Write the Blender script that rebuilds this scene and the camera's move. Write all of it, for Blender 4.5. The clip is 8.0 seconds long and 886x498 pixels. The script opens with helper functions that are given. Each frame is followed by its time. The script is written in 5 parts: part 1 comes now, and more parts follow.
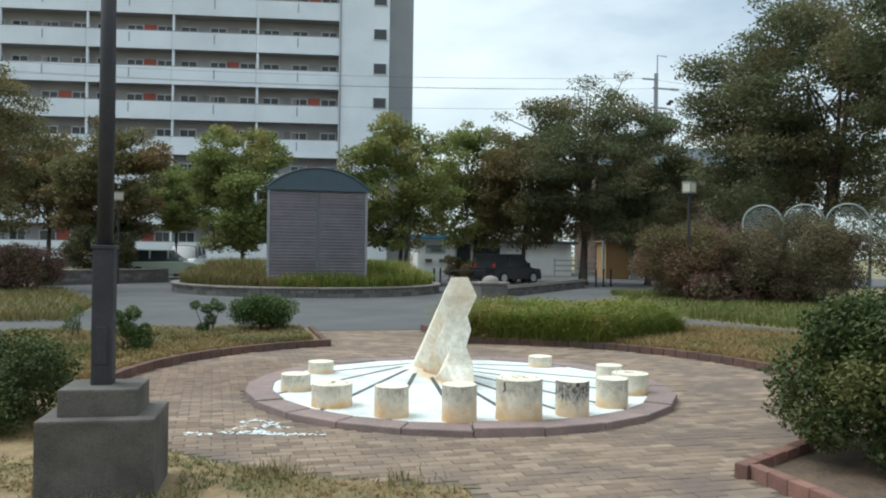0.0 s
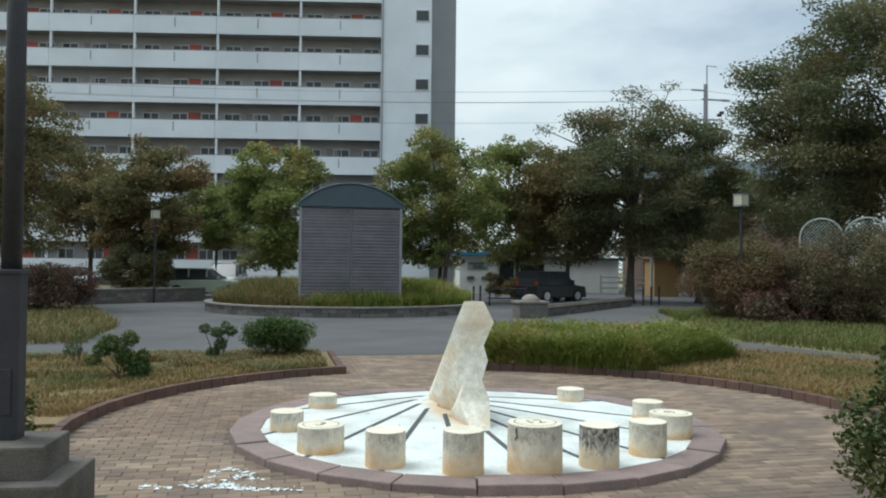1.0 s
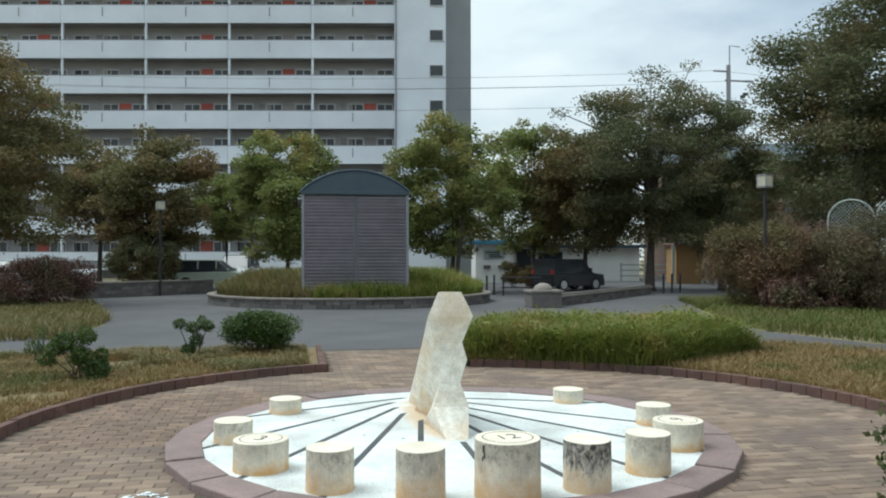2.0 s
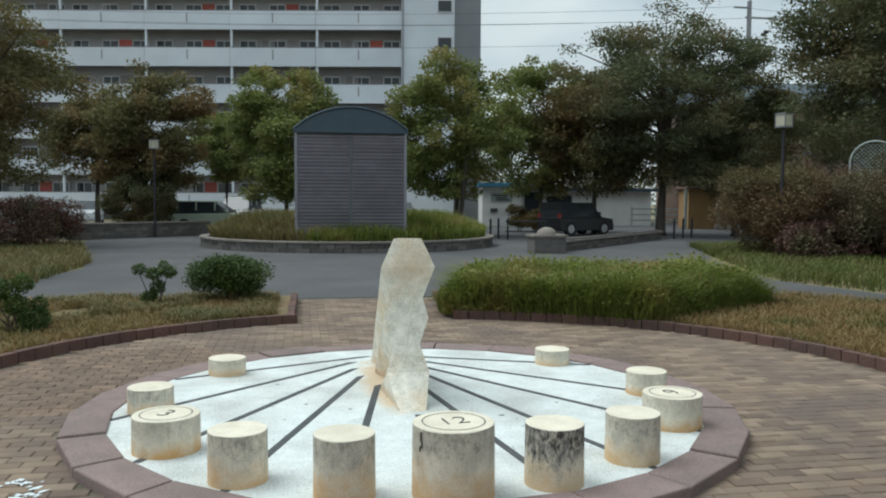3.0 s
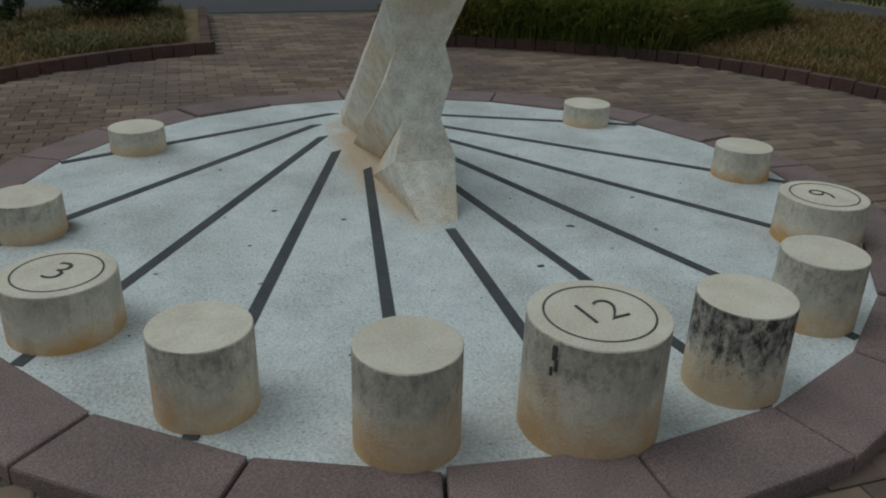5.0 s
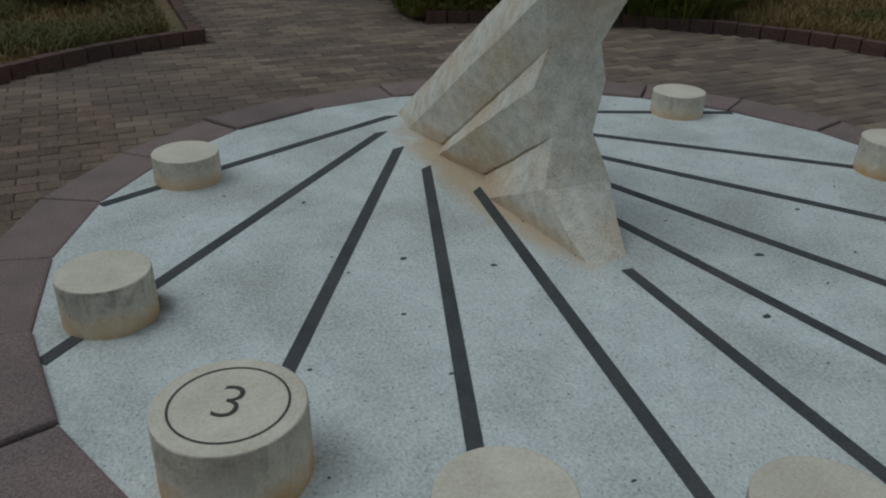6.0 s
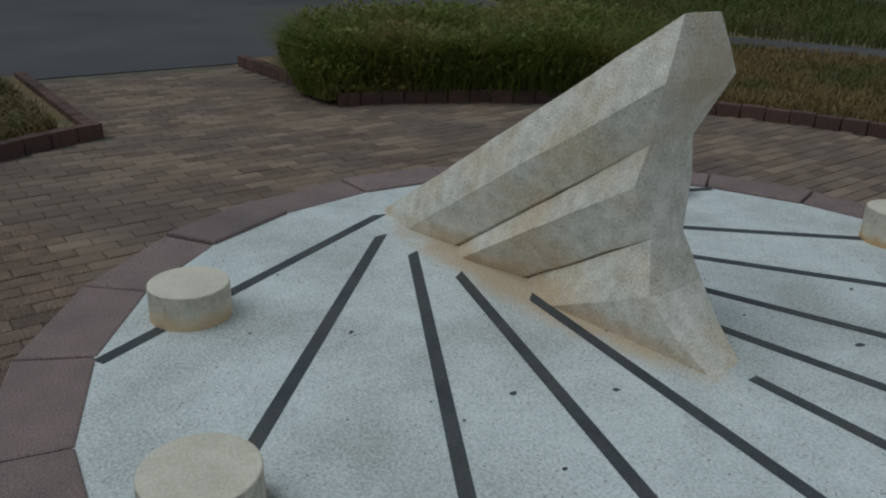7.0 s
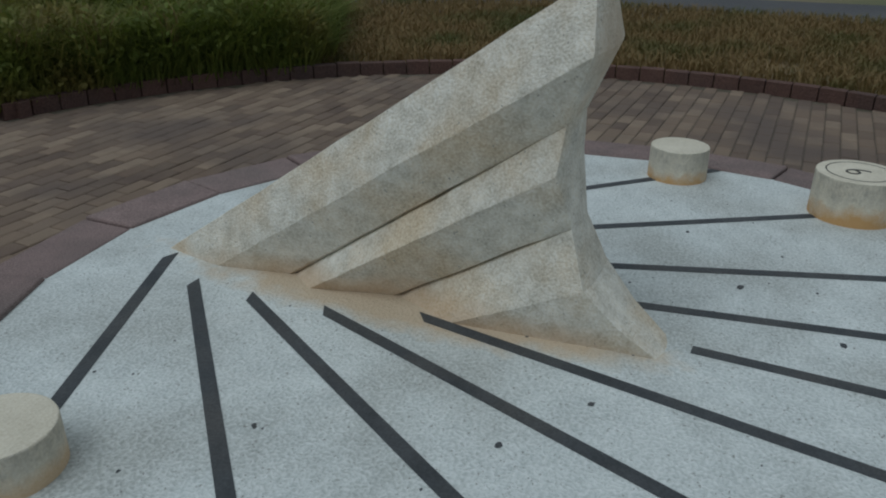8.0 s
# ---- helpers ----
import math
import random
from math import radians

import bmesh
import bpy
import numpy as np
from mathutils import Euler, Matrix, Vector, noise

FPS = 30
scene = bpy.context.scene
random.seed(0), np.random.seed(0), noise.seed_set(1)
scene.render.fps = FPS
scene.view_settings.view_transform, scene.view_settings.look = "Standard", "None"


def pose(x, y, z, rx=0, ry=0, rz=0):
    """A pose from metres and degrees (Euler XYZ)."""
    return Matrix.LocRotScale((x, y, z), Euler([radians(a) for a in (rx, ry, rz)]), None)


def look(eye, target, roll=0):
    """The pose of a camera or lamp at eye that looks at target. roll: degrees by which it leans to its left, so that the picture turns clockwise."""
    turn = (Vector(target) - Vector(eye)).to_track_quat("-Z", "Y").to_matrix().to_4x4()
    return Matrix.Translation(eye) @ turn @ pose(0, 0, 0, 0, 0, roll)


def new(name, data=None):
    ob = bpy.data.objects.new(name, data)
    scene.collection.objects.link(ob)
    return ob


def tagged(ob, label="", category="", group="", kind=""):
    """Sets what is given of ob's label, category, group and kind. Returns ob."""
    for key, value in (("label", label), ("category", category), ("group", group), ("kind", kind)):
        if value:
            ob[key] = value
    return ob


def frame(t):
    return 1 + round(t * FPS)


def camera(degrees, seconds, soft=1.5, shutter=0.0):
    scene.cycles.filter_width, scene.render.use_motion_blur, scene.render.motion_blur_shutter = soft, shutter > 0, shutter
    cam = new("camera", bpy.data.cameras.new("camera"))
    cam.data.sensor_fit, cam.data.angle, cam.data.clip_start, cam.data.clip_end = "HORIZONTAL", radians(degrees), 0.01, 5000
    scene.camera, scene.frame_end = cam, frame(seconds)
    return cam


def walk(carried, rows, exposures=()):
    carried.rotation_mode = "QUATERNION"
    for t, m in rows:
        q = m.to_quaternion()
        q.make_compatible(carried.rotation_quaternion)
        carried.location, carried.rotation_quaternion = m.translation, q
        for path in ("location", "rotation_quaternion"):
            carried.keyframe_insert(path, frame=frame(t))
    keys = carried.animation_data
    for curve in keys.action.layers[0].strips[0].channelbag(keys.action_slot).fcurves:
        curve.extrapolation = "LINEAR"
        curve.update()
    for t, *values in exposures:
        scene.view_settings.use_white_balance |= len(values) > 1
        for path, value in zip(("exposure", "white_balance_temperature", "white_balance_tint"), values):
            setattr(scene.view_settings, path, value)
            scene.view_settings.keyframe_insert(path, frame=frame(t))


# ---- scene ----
cam = camera(57.98, 8.0, soft=2.0)
PATH = [
    (0, (-2.919, -9.342, 1.676), (-2.367, -7.420, 1.683), 0.8),
    (0.5, (-2.623, -8.787, 1.683), (-2.173, -6.838, 1.686), 0.4),
    (1, (-2.230, -8.355, 1.724), (-1.795, -6.403, 1.771), 0.6),
    (2.5, (-1.158, -6.807, 1.669), (-0.802, -4.839, 1.638), -0.1),
    (3, (-0.848, -6.289, 1.666), (-0.500, -4.324, 1.545), 0.3),
    (3.5, (-0.731, -5.700, 1.663), (-0.389, -3.743, 1.438), 0.5),
    (4, (-0.694, -5.089, 1.656), (-0.360, -3.165, 1.224), 3.5),
    (5.5, (-1.535, -3.388, 1.644), (-0.873, -1.738, 0.729), 0.4),
    (6, (-1.890, -2.805, 1.652), (-1.165, -1.180, 0.738), 0.9),
    (6.5, (-2.263, -2.349, 1.669), (-1.503, -0.719, 0.795), 0.8),
    (7, (-2.574, -1.784, 1.631), (-1.429, -0.328, 0.877), 1.9),
    (7.5, (-2.753, -1.205, 1.627), (-1.342, -0.028, 0.837), 2.2),
    (8, (-2.689, -0.653, 1.601), (-1.029, 0.104, 0.781), 0.6),
]
walk(cam, [(t, look(eye, target, roll)) for t, eye, target, roll in PATH],
     exposures=[(0, -0.16, 5900, 2), (1.0, -0.38, 5910, 2), (2.5, -0.26, 5920, 2), (3.0, -0.60, 5950, 2), (3.5, -0.77, 5960, 2), (4.0, -1.15, 5990, 2),
                (5.5, -2.28, 5770, 4), (6.0, -2.27, 5740, 4), (6.5, -2.10, 5700, 4), (7.0, -2.07, 5680, 4), (7.5, -1.84, 5680, 4), (8.0, -2.03, 5660, 4)])

# ---- light ----
world = bpy.data.worlds.new("sky")
scene.world = world
world.use_nodes = True
wn, wl = world.node_tree.nodes, world.node_tree.links
wn.clear()
SUN_ELEV, SUN_AZ = 60.0, 296.0
sky = wn.new("ShaderNodeTexSky")
sky.sky_type, sky.sun_disc = "NISHITA", False
sky.sun_elevation, sky.sun_rotation = radians(SUN_ELEV), radians(SUN_AZ)
coord = wn.new("ShaderNodeTexCoord")
stretch = wn.new("ShaderNodeMapping")
stretch.inputs["Scale"].default_value = (1.0, 1.0, 2.6)
clouds = wn.new("ShaderNodeTexNoise")
clouds.inputs["Scale"].default_value, clouds.inputs["Detail"].default_value = 2.2, 7.0
clouds.inputs["Roughness"].default_value = 0.55
ramp = wn.new("ShaderNodeValToRGB")
ramp.color_ramp.elements[0].position, ramp.color_ramp.elements[1].position = 0.30, 0.56
ramp.color_ramp.elements[0].color = (0.45, 0.45, 0.45, 1)
ramp.color_ramp.elements[1].color = (1, 1, 1, 1)
tone = wn.new("ShaderNodeTexNoise")
tone.inputs["Scale"].default_value, tone.inputs["Detail"].default_value = 3.5, 5.0
grey = wn.new("ShaderNodeMix")
grey.data_type = "RGBA"
grey.inputs["A"].default_value, grey.inputs["B"].default_value = (7.6, 8.1, 8.3, 1), (10.6, 10.8, 10.6, 1)
mix = wn.new("ShaderNodeMix")
mix.data_type = "RGBA"
back = wn.new("ShaderNodeBackground")
back.inputs["Strength"].default_value = 0.092
out = wn.new("ShaderNodeOutputWorld")
wl.new(coord.outputs["Generated"], stretch.inputs["Vector"])
wl.new(stretch.outputs["Vector"], clouds.inputs["Vector"])
wl.new(stretch.outputs["Vector"], tone.inputs["Vector"])
wl.new(clouds.outputs["Fac"], ramp.inputs["Fac"])
wl.new(ramp.outputs["Color"], mix.inputs["Factor"])
wl.new(tone.outputs["Fac"], grey.inputs["Factor"])
wl.new(sky.outputs["Color"], mix.inputs["A"])
wl.new(grey.outputs["Result"], mix.inputs["B"])
up_dir = wn.new("ShaderNodeSeparateXYZ")     # an overcast sky is brighter overhead than at the horizon
wl.new(coord.outputs["Generated"], up_dir.inputs["Vector"])
rise_up = wn.new("ShaderNodeMapRange")
rise_up.inputs["From Min"].default_value, rise_up.inputs["From Max"].default_value = 0.0, 1.0
rise_up.inputs["To Min"].default_value, rise_up.inputs["To Max"].default_value = 1.13, 1.95
wl.new(up_dir.outputs["Z"], rise_up.inputs["Value"])
dome = wn.new("ShaderNodeVectorMath")
dome.operation = "SCALE"
wl.new(mix.outputs["Result"], dome.inputs[0])
wl.new(rise_up.outputs["Result"], dome.inputs["Scale"])
wl.new(dome.outputs["Vector"], back.inputs["Color"])
wl.new(back.outputs["Background"], out.inputs["Surface"])

sun = new("sun", bpy.data.lights.new("sun", "SUN"))
sun.data.energy, sun.data.angle, sun.data.color = 3.3, radians(38), (1.0, 0.965, 0.91)
a, e = radians(SUN_AZ), radians(SUN_ELEV)
sun_from = Vector((math.sin(a) * math.cos(e), math.cos(a) * math.cos(e), math.sin(e)))
sun.matrix_world = look(sun_from * 60, (0, 0, 0))


# ---- materials ----
def mat(name, c1, c2, scale=6.0, rough=0.8, bump=0.15, fine=70.0, big=None, big_amount=0.35, metallic=0.0, rand=0.0,
        island=None, translucent=0.0, spots=None, speck=0.25):
    """A node material: two tones by noise, broad stains, fine grain and relief, all in world metres."""
    m = bpy.data.materials.new(name)
    m.use_nodes = True
    n, l = m.node_tree.nodes, m.node_tree.links
    p = n["Principled BSDF"]
    p.inputs["Roughness"].default_value, p.inputs["Metallic"].default_value = rough, metallic
    geo = n.new("ShaderNodeNewGeometry")

    def noise_at(s, detail=6.0):
        t = n.new("ShaderNodeTexNoise")
        t.inputs["Scale"].default_value, t.inputs["Detail"].default_value = s, detail
        l.new(geo.outputs["Position"], t.inputs["Vector"])
        return t.outputs["Fac"]

    def sharpen(value, lo, hi):
        r = n.new("ShaderNodeMapRange")
        r.inputs["From Min"].default_value, r.inputs["From Max"].default_value = lo, hi
        l.new(value, r.inputs["Value"])
        return r.outputs["Result"]

    def blend(fac, a, b, mode="MIX"):
        x = n.new("ShaderNodeMix")
        x.data_type, x.blend_type = "RGBA", mode
        for key, v in (("Factor", fac), ("A", a), ("B", b)):
            if isinstance(v, (int, float)):
                x.inputs[key].default_value = v
            elif isinstance(v, tuple):
                x.inputs[key].default_value = (*v, 1)
            else:
                l.new(v, x.inputs[key])
        return x.outputs["Result"]

    if island:
        r = n.new("ShaderNodeValToRGB")
        stops = r.color_ramp.elements
        stops[0].color, stops[0].position = (*island[0], 1), 0.0
        stops[1].color, stops[1].position = (*island[-1], 1), 1.0
        for k, c in enumerate(island[1:-1], 1):
            stops.new(k / (len(island) - 1)).color = (*c, 1)
        l.new(geo.outputs["Random Per Island"], r.inputs["Fac"])
        col = blend(sharpen(noise_at(scale, 3.0), 0.35, 0.65), r.outputs["Color"], c1)
        col = blend(0.55, r.outputs["Color"], col)
        if big:
            col = blend(sharpen(noise_at(big[1], 3.0), 0.48, 0.66), col, big[0])
    else:
        col = blend(sharpen(noise_at(scale), 0.3, 0.7), c1, c2)
        if big:
            f = n.new("ShaderNodeMath")
            f.operation = "MULTIPLY"
            f.inputs[1].default_value = big_amount
            l.new(sharpen(noise_at(big[1], 5.0), 0.45, 0.68), f.inputs[0])
            col = blend(f.outputs[0], col, big[0])
        if speck:
            g = noise_at(fine, 2.0)
            col = blend(speck, col, blend(sharpen(g, 0.3, 0.7), (0.0, 0.0, 0.0), (1, 1, 1)), "SOFT_LIGHT")
    if spots:
        col = blend(sharpen(noise_at(spots[1], 2.0), spots[2], spots[2] + 0.05), col, spots[0])
    if rand:
        info = n.new("ShaderNodeObjectInfo")
        r = n.new("ShaderNodeMapRange")
        r.inputs["To Min"].default_value, r.inputs["To Max"].default_value = 1 - rand, 1 + rand
        l.new(info.outputs["Random"], r.inputs["Value"])
        col = blend(1.0, col, r.outputs["Result"], "MULTIPLY")
    l.new(col, p.inputs["Base Color"])
    if bump:
        b = n.new("ShaderNodeBump")
        b.inputs["Strength"].default_value, b.inputs["Distance"].default_value = bump, 0.02
        l.new(noise_at(fine, 4.0), b.inputs["Height"])
        l.new(b.outputs["Normal"], p.inputs["Normal"])
    if translucent:
        t = n.new("ShaderNodeBsdfTranslucent")
        l.new(col, t.inputs["Color"])
        x = n.new("ShaderNodeMixShader")
        x.inputs["Fac"].default_value = translucent
        l.new(p.outputs["BSDF"], x.inputs[1])
        l.new(t.outputs["BSDF"], x.inputs[2])
        l.new(x.outputs["Shader"], n["Material Output"].inputs["Surface"])
    return m


def drum_stone(name, mould, rust):
    """Cream cast stone, with a black mould bloom under the rim and a rusty stain low down, both ragged."""
    m = mat(name, (0.74, 0.68, 0.55), (0.61, 0.555, 0.44), scale=7, rough=0.85, bump=0.25, fine=110, speck=0.25, rand=0.06)
    n, l = m.node_tree.nodes, m.node_tree.links
    p = n["Principled BSDF"]
    src = p.inputs["Base Color"].links[0].from_socket
    tc = n.new("ShaderNodeTexCoord")
    sep = n.new("ShaderNodeSeparateXYZ")
    l.new(tc.outputs["Generated"], sep.inputs["Vector"])     # height as a share of the drum
    geo = n.new("ShaderNodeNewGeometry")
    facing = n.new("ShaderNodeSeparateXYZ")
    l.new(geo.outputs["True Normal"], facing.inputs["Vector"])
    side = n.new("ShaderNodeMapRange")
    side.inputs["From Min"].default_value, side.inputs["From Max"].default_value = 0.8, 0.3
    l.new(facing.outputs["Z"], side.inputs["Value"])

    def layer(src, colour, z0, z1, scale, lo, hi, amount, low=-0.22, high=0.16, streak=1.0):
        t = n.new("ShaderNodeTexNoise")
        t.inputs["Scale"].default_value, t.inputs["Detail"].default_value = scale, 8.0
        t.inputs["Roughness"].default_value = 0.7
        squeeze = n.new("ShaderNodeMapping")
        squeeze.inputs["Scale"].default_value = (1, 1, streak)
        l.new(geo.outputs["Position"], squeeze.inputs["Vector"])
        l.new(squeeze.outputs["Vector"], t.inputs["Vector"])
        zr = n.new("ShaderNodeMapRange")
        zr.inputs["From Min"].default_value, zr.inputs["From Max"].default_value = z0, z1
        zr.inputs["To Min"].default_value, zr.inputs["To Max"].default_value = low, high
        l.new(sep.outputs["Z"], zr.inputs["Value"])
        add = n.new("ShaderNodeMath")
        add.operation = "ADD"
        l.new(t.outputs["Fac"], add.inputs[0])
        l.new(zr.outputs["Result"], add.inputs[1])
        r = n.new("ShaderNodeMapRange")
        r.inputs["From Min"].default_value, r.inputs["From Max"].default_value = lo, hi
        r.inputs["To Max"].default_value = amount
        l.new(add.outputs[0], r.inputs["Value"])
        both = n.new("ShaderNodeMath")
        both.operation = "MULTIPLY"
        l.new(r.outputs["Result"], both.inputs[0])
        l.new(side.outputs["Result"], both.inputs[1])
        x = n.new("ShaderNodeMix")
        x.data_type = "RGBA"
        l.new(both.outputs[0], x.inputs["Factor"])
        l.new(src, x.inputs["A"])
        x.inputs["B"].default_value = (*colour, 1)
        return x.outputs["Result"]

    col = layer(src, (0.58, 0.34, 0.13), 0.72, 0.0, 4.0, 0.36, 0.62, rust, -0.26, 0.18)
    col = layer(col, (0.26, 0.25, 0.235), 0.10, 0.62, 10.0, 0.40, 0.64, min(1.0, mould * 1.1), -0.24, 0.06, 0.6)
    black = mould > 0.9
    col = layer(col, (0.06, 0.055, 0.05), 0.20, 0.75, 34.0, 0.43 if black else 0.49, 0.60 if black else 0.66, mould, -0.18, 0.03, 0.6)
    l.new(col, p.inputs["Base Color"])
    return m


